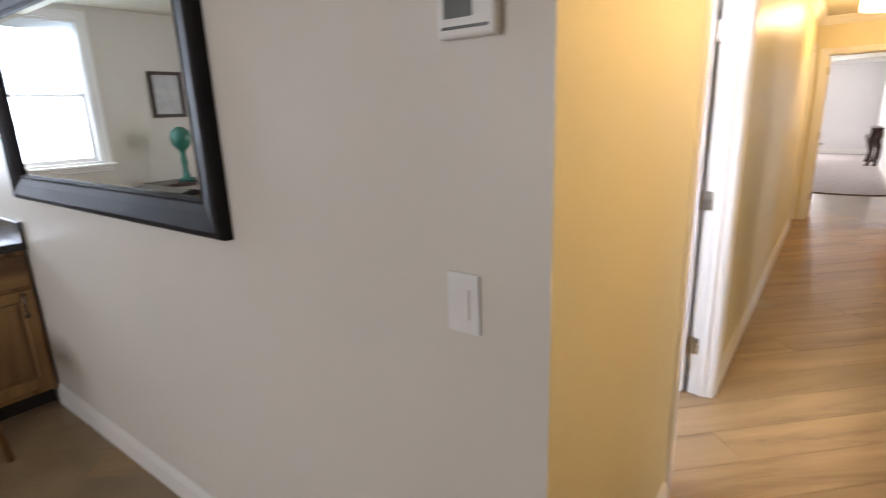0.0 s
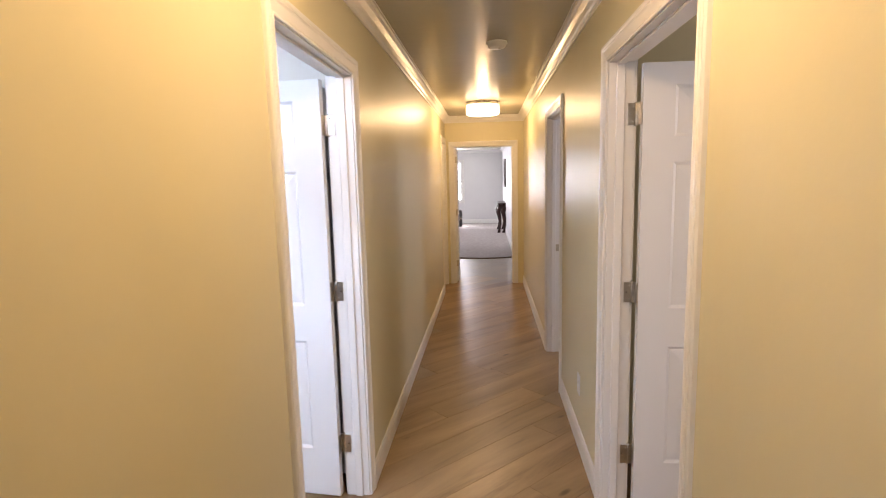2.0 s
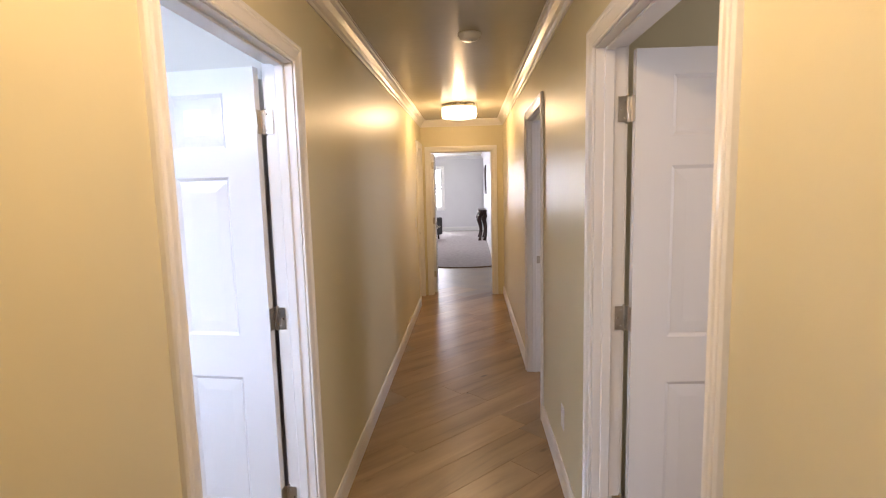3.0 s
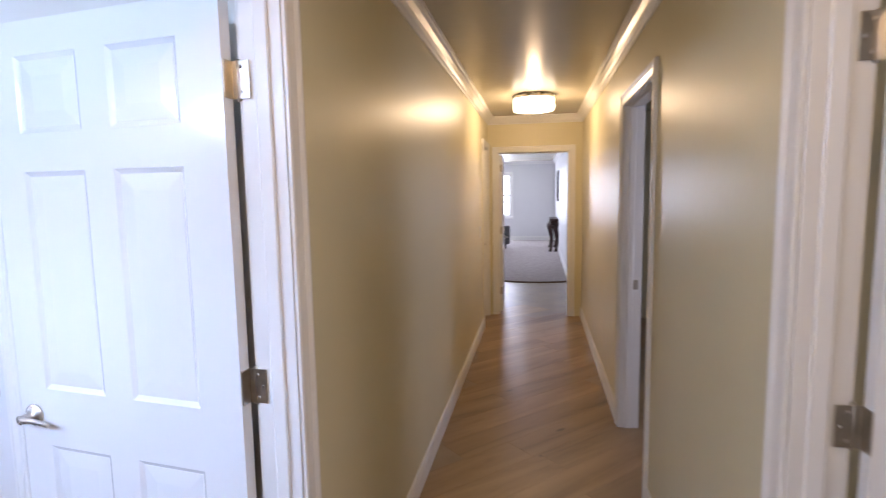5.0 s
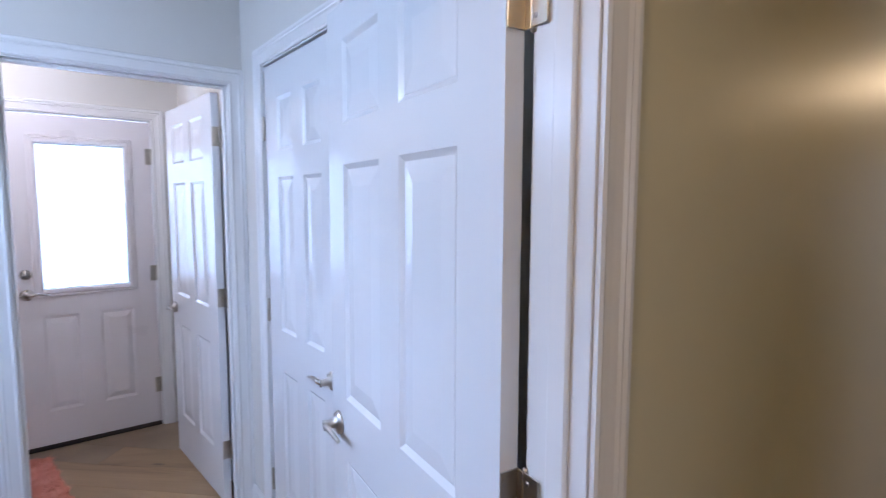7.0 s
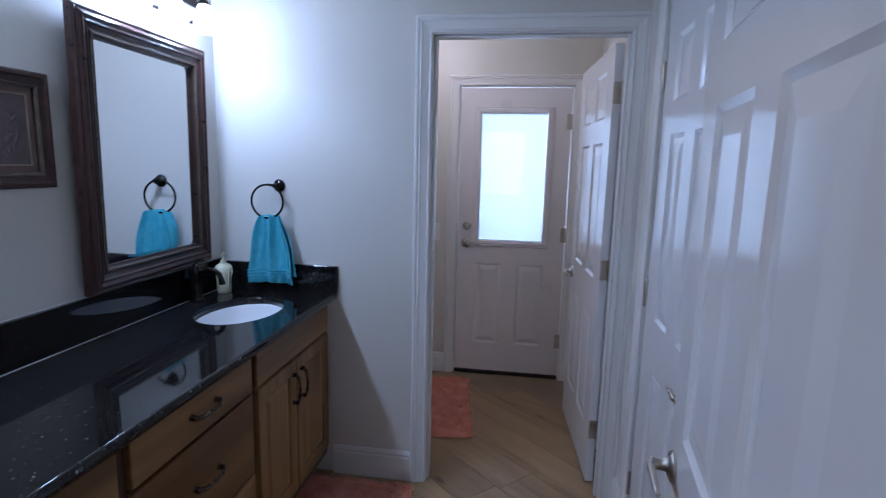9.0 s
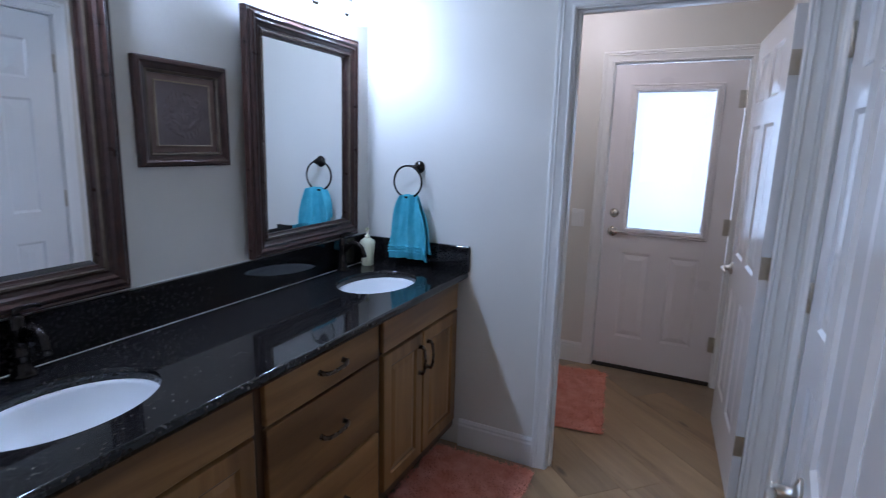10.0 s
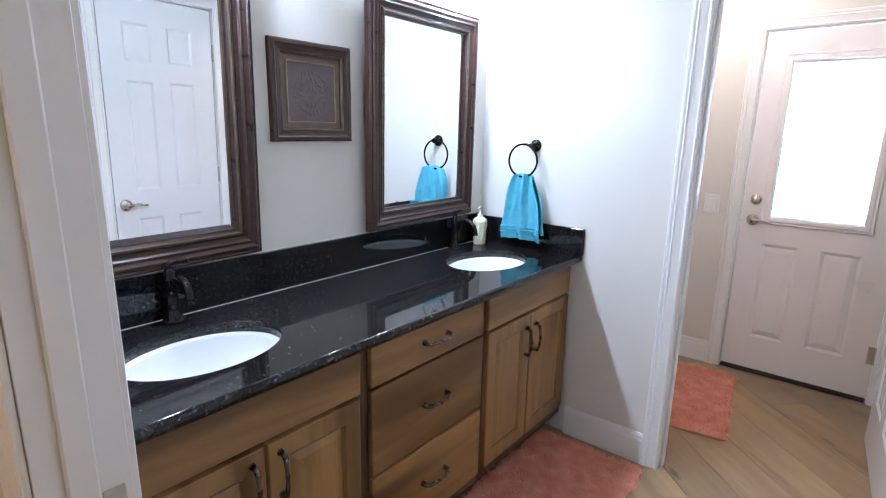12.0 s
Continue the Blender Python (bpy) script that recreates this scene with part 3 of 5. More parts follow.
def six_panel_door(name, m, w, side, label, h=2.0, lever_z=0.875, group="white interior doors", wrap=True, hinge_z=(0.275, 1.035, 1.80)):
    """A six-panel door hung at the local origin, reaching along x. side: which way from the pin its thickness lies.
    A lever stands on each face."""
    t = 0.035
    u = [0.13, 0.13 + (w - 0.36) / 2, w - 0.13 - (w - 0.36) / 2, w - 0.13]
    v = [0.24, 0.785, 0.958, 1.585, 1.69, 1.898]
    panels = [(u[a], u[a + 1], v[b], v[b + 1]) for a in (0, 2) for b in (0, 2, 4)]
    e = thing(name, m, label, "door", group)
    off = pose(0.016 if wrap else 0.004, 0 if side > 0 else -t, 0.012)
    w -= 0.012 if wrap else 0.0
    part("slab", leaf_mesh(w - 0.008, h - 0.012, t, panels), DOORP, e, m=off)
    for y, s in ((0.008, -1), (t - 0.008, 1)):
        for p in panels:
            bm = bmesh.new()
            raised(bm, p, y, s)
            part("panel", bm, DOORP, e, m=off)
    for z in hinge_z:
        hinge(e, z, side, wrap)
    x = w - 0.065
    for y, turn, flip in ((0, 0, -1), (t, 180, 1)):
        lever(e, off @ pose(x, y, lever_z, 0, 0, turn), flip)
    bm = bmesh.new()
    box(bm, w - 0.0045 + off.translation.x - 0.004, w - 0.003 + off.translation.x - 0.004, 0.008 if side > 0 else -t + 0.008, t - 0.008 if side > 0 else -0.008, lever_z - 0.03, lever_z + 0.03)
    part("latch_plate", bm, HINGE, e)
    return e


six_panel_door("bathroom_door", pose(-0.384, 2.848, 0, 0, 0, 173.0), 0.812, 1, "white six-panel door swung open into the bathroom")
six_panel_door("side_room_door", pose(0.962, 2.797, 0, 0, 0, 1.0), 0.955, -1, "white six-panel door swung open into a side room")
six_panel_door("back_entry_door", pose(-2.445, 2.964, 0, 0, 0, 184.0), 0.782, 1, "white six-panel door swung open into the back entry")
six_panel_door("closet_door", pose(-2.053, NY + 0.004, 0), 0.660, 1, "white six-panel closet door, shut", h=2.045, wrap=False)
six_panel_door("far_room_door", pose(-0.136, 8.176, 0, 0, 0, 92.0), 0.82, -1, "white six-panel door swung open into the far room", h=1.96)
six_panel_door("second_side_door", pose(0.962, 4.205, 0, 0, 0, -8.0), 0.81, -1, "white six-panel door swung wide open into a dark room")
six_panel_door("linen_door", pose(XLB + 0.002, 7.452, 0, 0, 0, 90), 0.526, -1, "narrow white six-panel closet door, shut", wrap=False)


def outside_door():
    """A steel door with a blind between two panes over two raised panels; local front faces -y, hinge on local x = w."""
    w, h, t = 0.730, 1.965, 0.045
    e = thing("outside_door", pose(EX - 0.012, 2.135, 0.028, 0, 0, 90), "pale painted steel outside door with a blind behind glass", "door")
    lite = (0.132, 0.590, 0.935, 1.816)
    low = [(0.128, 0.308, 0.205, 0.785), (0.415, 0.600, 0.205, 0.785)]
    bm = bmesh.new()
    for y, s in ((0, 1), (t, -1)):
        xs, zs = sorted({0, w, lite[0], lite[1], *(v for p in low for v in p[:2])}), sorted({0, h, lite[2], lite[3], 0.205, 0.785})
        for x0, x1 in zip(xs, xs[1:]):
            for z0, z1 in zip(zs, zs[1:]):
                if lite[0] <= x0 < lite[1] and lite[2] <= z0 < lite[3]:
                    continue
                if any(p[0] <= x0 < p[1] and p[2] <= z0 < p[3] for p in low):
                    continue
                bm.faces.new([bm.verts.new(p) for p in ((x0, y, z0), (x1, y, z0), (x1, y, z1), (x0, y, z1))])
        for p in low:
            q = rect_ring(bm, p, shrink(p, 0.016), y, y + s * 0.007)
            bm.faces.new(q)
    rect_ring(bm, (0, w, 0, h), (0, w, 0, h), 0, t)
    rect_ring(bm, lite, lite, 0, t)
    bmesh.ops.remove_doubles(bm, verts=bm.verts, dist=1e-5)
    part("slab", bm, STEELP, e)
    for p in low:
        bm = bmesh.new()
        raised(bm, p, 0.007, -1, 0.008, 0.018, 0.03)
        part("panel", bm, STEELP, e)
    prof = [(-0.012, 0), (-0.012, 0.008), (-0.004, 0.014), (0.010, 0.015), (0.018, 0.009), (0.026, 0.011), (0.032, 0.006), (0.032, 0)]
    around = [lambda o: (lite[0] - o, lite[2] - o), lambda o: (lite[0] - o, lite[3] + o), lambda o: (lite[1] + o, lite[3] + o), lambda o: (lite[1] + o, lite[2] - o)]
    bm = bmesh.new()
    sweep_frame(bm, prof, around, True)
    part("window_frame", bm, STEELP, e, "moulded window surround")
    for y in (0.008, 0.037):
        bm = bmesh.new()
        box(bm, lite[0] + 0.001, lite[1] - 0.001, y - 0.0015, y + 0.0015, lite[2] + 0.001, lite[3] - 0.001)
        pane = part("pane", bm, GLASS, e)
        pane.visible_shadow = False
    blind = None
    n = 62
    for k in range(n):
        z = lite[2] + 0.02 + k * (lite[3] - lite[2] - 0.045) / (n - 1)
        if blind is None:
            bm = bmesh.new()
            box(bm, lite[0] + 0.014, lite[1] - 0.014, -0.0005, 0.0005, -0.0085, 0.0085)
            blind = part("blind_slat", bm, SLAT, e, m=pose(0, 0.022, z, 24))
        else:
            again(blind, e, pose(0, 0.022, z, 24))
    bm = bmesh.new()
    box(bm, lite[0] + 0.012, lite[1] - 0.012, 0.013, 0.031, lite[3] - 0.02, lite[3] - 0.004, bevel=0.002)
    part("blind_headrail", bm, PLASTIC, e)
    for z, r in ((1.040, 0.030), (0.922, 0.031)):
        bm = bmesh.new()
        lathe(bm, [(0, 0), (r, 0), (r, 0.004), (r - 0.006, 0.012), (r * 0.6, 0.014), (r * 0.55, 0.02), (0, 0.021)], 20, pose(0.062, 0, z, 90))
        part("deadbolt" if z > 1 else "rose", bm, NICKEL, e, "satin nickel deadbolt" if z > 1 else "")
    lever(e, pose(0.062, -0.012, 0.922), 1)
    for z in (0.25, 1.0, 1.75):
        bm = bmesh.new()
        lathe(bm, [(0, -0.05), (0.006, -0.05), (0.007, 0.05), (0, 0.05)], 10, pose(w + 0.006, -0.004, z))
        box(bm, w - 0.03, w, -0.002, 0.0, z - 0.05, z + 0.05)
        part("hinge", bm, HINGE, e, "worn metal butt hinge")
    bm = bmesh.new()
    box(bm, 0.002, w - 0.002, -0.010, t, -0.026, -0.002, bevel=0.002)
    part("door_sweep", bm, DARK, e, "dark rubber sweep")
    bm = bmesh.new()
    box(bm, lite[1] + 0.006, lite[1] + 0.018, -0.022, -0.012, 1.60, 1.70, bevel=0.002)
    part("blind_slider", bm, PLASTIC, e)


outside_door()


# ---------------------------------------------------------------- hallway things
def ceiling_lamp(x, y, label):
    e = thing("ceiling_lamp", pose(x, y, CEILING), label, "lamp", "hallway ceiling lamps")
    bm = bmesh.new()
    lathe(bm, [(0, 0), (0.190, 0), (0.194, -0.005), (0.194, -0.030), (0.188, -0.034), (0.180, -0.028), (0, -0.026)], 40)
    part("ceiling_plate", bm, NICKEL, e, "satin nickel ceiling plate")
    bm = bmesh.new()
    prof = [(0.180, -0.034), (0.186, -0.036), (0.189, -0.045), (0.190, -0.125), (0.180, -0.142), (0.12, -0.152), (0, -0.155)]
    lathe(bm, prof, 48)
    part("glass_shade", bm, SHADE, e, "lit frosted glass drum").visible_shadow = False
    for k in range(3):
        a = radians(10 + 120 * k)
        bm = bmesh.new()
        lathe(bm, [(0, -0.012), (0.007, -0.01), (0.009, 0), (0.007, 0.01), (0, 0.014)], 12, pose(0.200 * math.cos(a), 0.200 * math.sin(a), -0.10))
        part("finial", bm, NICKEL, e)
    return e


ceiling_lamp(*HALL_LAMPS[0], "lit frosted glass drum lamp on the hallway ceiling")
ceiling_lamp(*HALL_LAMPS[1], "lit frosted glass drum lamp on the hallway ceiling")
ceiling_lamp(-3.05, 1.95, "lit frosted glass drum lamp in the back entry")

smoke = thing("smoke_detector", pose(0.405, 3.98, CEILING), "round white plastic smoke detector on the ceiling", "smoke detector")
bm = bmesh.new()
lathe(bm, [(0, 0), (0.066, 0), (0.066, -0.012), (0.058, -0.016), (0.056, -0.030), (0.044, -0.038), (0, -0.040)], 32)
part("housing", bm, PLASTIC, smoke)
bm = bmesh.new()
lathe(bm, [(0, 0), (0.012, 0), (0.011, -0.003), (0, -0.004)], 14, pose(0.02, 0, -0.0395))
part("test_button", bm, PLASTIC, smoke)


def wall_plate(name, m, w, h, label, category, rockers=0, sockets=0):
    """A switch or socket plate; the local front faces -y."""
    e = thing(name, m, label, category)
    bm = bmesh.new()
    box(bm, -w / 2, w / 2, -0.006, 0, -h / 2, h / 2, bevel=0.002, seg=2)
    part("cover_plate", bm, PLASTIC, e)
    for k in range(rockers):
        x = (k - (rockers - 1) / 2) * 0.046
        bm = bmesh.new()
        box(bm, x - 0.016, x + 0.016, -0.009, -0.005, -0.033, 0.033, bevel=0.0015)
        part("rocker", bm, PLASTIC, e)
    for k in range(sockets):
        z = (k - 0.5) * 0.04
        bm = bmesh.new()
        lathe(bm, [(0, -0.001), (0.016, -0.001), (0.016, 0.003), (0, 0.003)], 16, pose(0, -0.006, z, 90))
        part("socket", bm, PLASTIC, e)
    return e


wall_plate("light_switch", pose(-0.450, KW, 1.13), 0.075, 0.125, "white rocker switch plate on the mirror wall", "switch", rockers=1)
wall_plate("light_switch", pose(XL, 7.10, 1.10, 0, 0, 90), 0.075, 0.118, "white rocker switch plate near the linen closet", "switch", rockers=1)
wall_plate("power_socket", pose(XR, 3.41, 0.36, 0, 0, -90), 0.072, 0.118, "white socket plate low on the hallway wall", "socket", sockets=2)
wall_plate("light_switch", pose(EX, 1.966, 1.02, 0, 0, 90), 0.085, 0.118, "white rocker switch plate beside the outside door", "switch", rockers=1)

thermo = thing("thermostat", pose(-0.415, KW, 1.668), "white wall thermostat with a grey display", "thermostat")
bm = bmesh.new()
box(bm, -0.063, 0.054, -0.024, 0, -0.050, 0.055, bevel=0.006, seg=2)
part("housing", bm, PLASTIC, thermo)
bm = bmesh.new()
box(bm, -0.048, 0.010, -0.0255, -0.023, -0.018, 0.040, bevel=0.001)
part("display", bm, SCREEN, thermo, "dark grey display")
bm = bmesh.new()
box(bm, -0.052, 0.042, -0.0252, -0.023, -0.036, -0.031)
part("seam", bm, SCREEN, thermo)


# ---------------------------------------------------------------- framed things
def framed(name, m, w, h, profile, mat, label, category, back="", group="", bead=None):
    """A rectangular frame, hung on a wall; local x across, z up, front faces -y. profile: (inwards from the outer edge, depth)."""
    e = thing(name, m, label, category, group)
    ring = [lambda o: (o, o), lambda o: (o, h - o), lambda o: (w - o, h - o), lambda o: (w - o, o)]
    bm = bmesh.new()
    sweep_frame(bm, profile, ring, True)
    part("frame", bm, mat, e)
    if bead:
        bm = bmesh.new()
        sweep_frame(bm, bead, ring, True)
        part("gilt_bead", bm, GILT, e, "dull gilt beading")
    return e


VANITY_PROF = [(0, 0), (0, 0.022), (0.006, 0.030), (0.012, 0.028), (0.018, 0.036), (0.026, 0.040), (0.036, 0.034), (0.044, 0.036), (0.050, 0.028), (0.060, 0.024), (0.066, 0.027), (0.074, 0.020), (0.078, 0.012), (0.084, 0.010), (0.084, 0.004)]


def bevelled_mirror(e, w, h, inset, bevel):
    a = (inset, w - inset, inset, h - inset)
    b = shrink(a, bevel)
    bm = bmesh.new()
    q = rect_ring(bm, a, b, -0.0055, -0.0075)
    bm.faces.new(q)
    part("mirror_glass", bm, MIRROR, e, "bevelled mirror glass")


MW, MH = 0.686, 0.887
for x, lean, turn in ((-0.377, 1.2, 181.8), (-1.515, 0.7, 181.9)):
    e = framed("vanity_mirror", pose(x, VW + MW * math.sin(radians(turn - 180)), 1.043, lean, 0, turn), MW, MH, VANITY_PROF, FRAMEWOOD, "mirror in a dark walnut frame above the vanity", "mirror",
               group="vanity mirrors", bead=[(0.067, 0.0272), (0.069, 0.030), (0.073, 0.030), (0.0745, 0.0205)])
    bevelled_mirror(e, MW, MH, 0.082, 0.018)

PIC_PROF = [(0, 0), (0, 0.018), (0.005, 0.024), (0.014, 0.026), (0.020, 0.020), (0.034, 0.016), (0.040, 0.012), (0.044, 0.012), (0.044, 0.004)]
pic = framed("framed_plaque", pose(-1.130, VW, 1.391, 0, 0, 180), 0.327, 0.321, PIC_PROF, FRAMEWOOD, "dark embossed plaque in a walnut and gilt frame", "picture",
             bead=[(0.034, 0.0162), (0.037, 0.0185), (0.041, 0.0165), (0.043, 0.0122)])
bm = bmesh.new()
box(bm, 0.042, 0.285, -0.006, -0.001, 0.042, 0.279)
part("mat_board", bm, MATBOARD, pic, "brown mat board")
bm = bmesh.new()
box(bm, 0.068, 0.259, -0.009, -0.005, 0.066, 0.255, bevel=0.001)
part("plaque", bm, PLAQUE, pic)
bm = bmesh.new()
sweep_frame(bm, [(0, 0.005), (0, 0.0105), (0.002, 0.0115), (0.0045, 0.0105), (0.0045, 0.005)],
            [lambda o: (0.064 + o, 0.062 + o), lambda o: (0.064 + o, 0.259 - o), lambda o: (0.263 - o, 0.259 - o), lambda o: (0.263 - o, 0.062 + o)], True)
part("fillet", bm, BRASS, pic, "thin dull gilt fillet")
bm = bmesh.new()
rnd = random.Random(5)
def petal(x, z, length, width, turn):
    """A low leaf of the embossed ornament, on the plaque's face."""
    lathe(bm, [(1.0, 0), (0.75, 0.0011), (0.4, 0.0018), (0, 0.0020)], 8, pose(x, -0.009, z, 90) @ pose(0, 0, 0, 0, 0, turn) @ Matrix.Diagonal((length, width, 1, 1)))


for k in range(26):
    a = 2 * math.pi * k / 26
    petal(0.1635 + 0.066 * math.cos(a), 0.1605 + 0.066 * math.sin(a), rnd.uniform(0.012, 0.017), rnd.uniform(0.004, 0.007), math.degrees(-a) + rnd.uniform(20, 70))
for k in range(14):
    a = 2 * math.pi * k / 14 + 0.2
    petal(0.1635 + 0.042 * math.cos(a), 0.1605 + 0.042 * math.sin(a), rnd.uniform(0.012, 0.018), rnd.uniform(0.005, 0.008), math.degrees(-a) + rnd.uniform(-20, 20))
for k in range(6):
    a = 2 * math.pi * k / 6
    petal(0.1635 + 0.014 * math.cos(a), 0.1605 + 0.014 * math.sin(a), 0.010, 0.006, math.degrees(-a))
tagged(part("relief_ornament", bm, PLAQUE, pic, "embossed round ornament"), kind="stuff")

KMIR = [(0, 0), (0, 0.028), (0.008, 0.038), (0.022, 0.042), (0.070, 0.030), (0.095, 0.020), (0.104, 0.022), (0.112, 0.014), (0.112, 0.004)]
km = framed("wall_mirror", pose(-3.03, KW, 1.165), 1.785, 0.88, KMIR, BLACKF, "large mirror in a wide black lacquered frame", "mirror")
bevelled_mirror(km, 1.785, 0.88, 0.11, 0.025)


# ---------------------------------------------------------------- vanity
FY, TOP = 1.697, 0.895            # face of the carcasses, top of the worktop


def pull(parent, m, span=0.115):
    """An arched bar pull along local x, standing out along -y."""
    bm = bmesh.new()
    h = span / 2
    tube(bm, [(-h, 0, 0), (-h, -0.016, 0), (-h * 0.8, -0.025, -0.002), (-h * 0.4, -0.029, -0.003), (0, -0.030, -0.003), (h * 0.4, -0.029, -0.003), (h * 0.8, -0.025, -0.002), (h, -0.016, 0), (h, 0, 0)],
         [0.009, 0.008, 0.0068, 0.0062, 0.006, 0.0062, 0.0068, 0.008, 0.009], 10)
    for s in (-h, h):
        lathe(bm, [(0.010, 0), (0.009, 0.003), (0.006, 0.005)], 12, pose(s, 0, 0, 90))
    return part("pull_handle", bm, PULL, parent, "dark pewter bar pull", m)


def slab_front(name, parent, x0, x1, z0, z1, mat=None):
    """A flat drawer front, in the cabinet's own axes (front towards -y)."""
    bm = bmesh.new()
    box(bm, x0, x1, -0.020, -0.001, z0, z1, bevel=0.004, seg=2)
    return part(name, bm, mat or CABH, parent)


def panel_front(name, parent, x0, x1, z0, z1):
    """A framed cabinet door with a recessed flat panel."""
    bm = bmesh.new()
    r = (x0, x1, z0, z1)
    rect_ring(bm, r, shrink(r, 0.003), -0.001, -0.018)
    rect_ring(bm, shrink(r, 0.003), shrink(r, 0.006), -0.018, -0.020)
    rect_ring(bm, shrink(r, 0.006), shrink(r, 0.055), -0.020, -0.020)
    q = rect_ring(bm, shrink(r, 0.055), shrink(r, 0.064), -0.020, -0.011)
    bm.faces.new(q)
    bmesh.ops.remove_doubles(bm, verts=bm.verts, dist=1e-5)
    d = part(name, bm, CABW, parent)
    bm = bmesh.new()
    a = shrink(r, 0.066)
    q = rect_ring(bm, a, shrink(a, 0.022), -0.0112, -0.0165)
    bm.faces.new(q)
    part("panel", bm, CABW, d)
    for z in (z0 + 0.0605, z1 - 0.0605):
        bm = bmesh.new()
        box(bm, x0 + 0.058, x1 - 0.058, -0.0135, -0.012, z - 0.003, z + 0.003)
        part("glaze_line", bm, GLAZE, d, "dark glaze in the moulding")
    return d


def base_unit(name, x0, x1, label):
    """A vanity carcass between world x0 > x1, front facing +y; local x runs towards -x."""
    e = thing(name, pose(x0, FY, 0, 0, 0, 180), label, "cabinet", "vanity units")
    w = x0 - x1
    bm = bmesh.new()
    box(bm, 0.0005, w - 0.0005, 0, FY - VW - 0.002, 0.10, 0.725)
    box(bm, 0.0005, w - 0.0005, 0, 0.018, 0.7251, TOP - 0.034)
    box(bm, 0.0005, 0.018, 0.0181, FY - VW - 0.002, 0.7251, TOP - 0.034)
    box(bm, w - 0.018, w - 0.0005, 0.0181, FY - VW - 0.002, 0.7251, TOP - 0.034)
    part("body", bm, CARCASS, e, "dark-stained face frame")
    bm = bmesh.new()
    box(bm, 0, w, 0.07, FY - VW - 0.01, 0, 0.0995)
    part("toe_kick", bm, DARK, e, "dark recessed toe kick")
    for b in ((0.0006, 0.004), (w - 0.004, w - 0.0006)):
        bm = bmesh.new()
        box(bm, b[0], b[1], -0.0012, 0.001, 0.105, TOP - 0.04)
        part("glaze_edge", bm, GLAZE, e)
    return e, w


unit, w = base_unit("sink_cabinet", -0.400, -1.047, "honey hickory sink cabinet with two doors")
slab_front("false_front", unit, 0.02, w - 0.016, 0.724, 0.852)
for a, b, hx in ((0.02, 0.335, 0.300), (0.339, w - 0.016, 0.374)):
    d = panel_front("door", unit, a, b, 0.150, 0.714)
    pull(d, pose(hx, -0.020, 0.62, 0, 90, 0))
unit, w = base_unit("drawer_cabinet", -1.047, -1.634, "honey hickory cabinet with three drawers")
for z0, z1 in ((0.724, 0.852), (0.437, 0.714), (0.150, 0.427)):
    d = slab_front("drawer", unit, 0.024, w - 0.018, z0, z1)
    pull(d, pose(w / 2 + 0.01, -0.020, (z0 + z1) / 2 + 0.005))
unit, w = base_unit("sink_cabinet", -1.634, -2.318, "honey hickory sink cabinet with two doors beside the wall")
slab_front("false_front", unit, 0.016, w - 0.02, 0.724, 0.852)
for a, b, hx in ((0.016, 0.323, 0.290), (0.327, w - 0.02, 0.362)):
    d = panel_front("door", unit, a, b, 0.150, 0.714)
    pull(d, pose(hx, -0.020, 0.60, 0, 90, 0))

SINKS = ((-0.722, 1.476), (-1.965, 1.484))
SA, SB = 0.205, 0.155


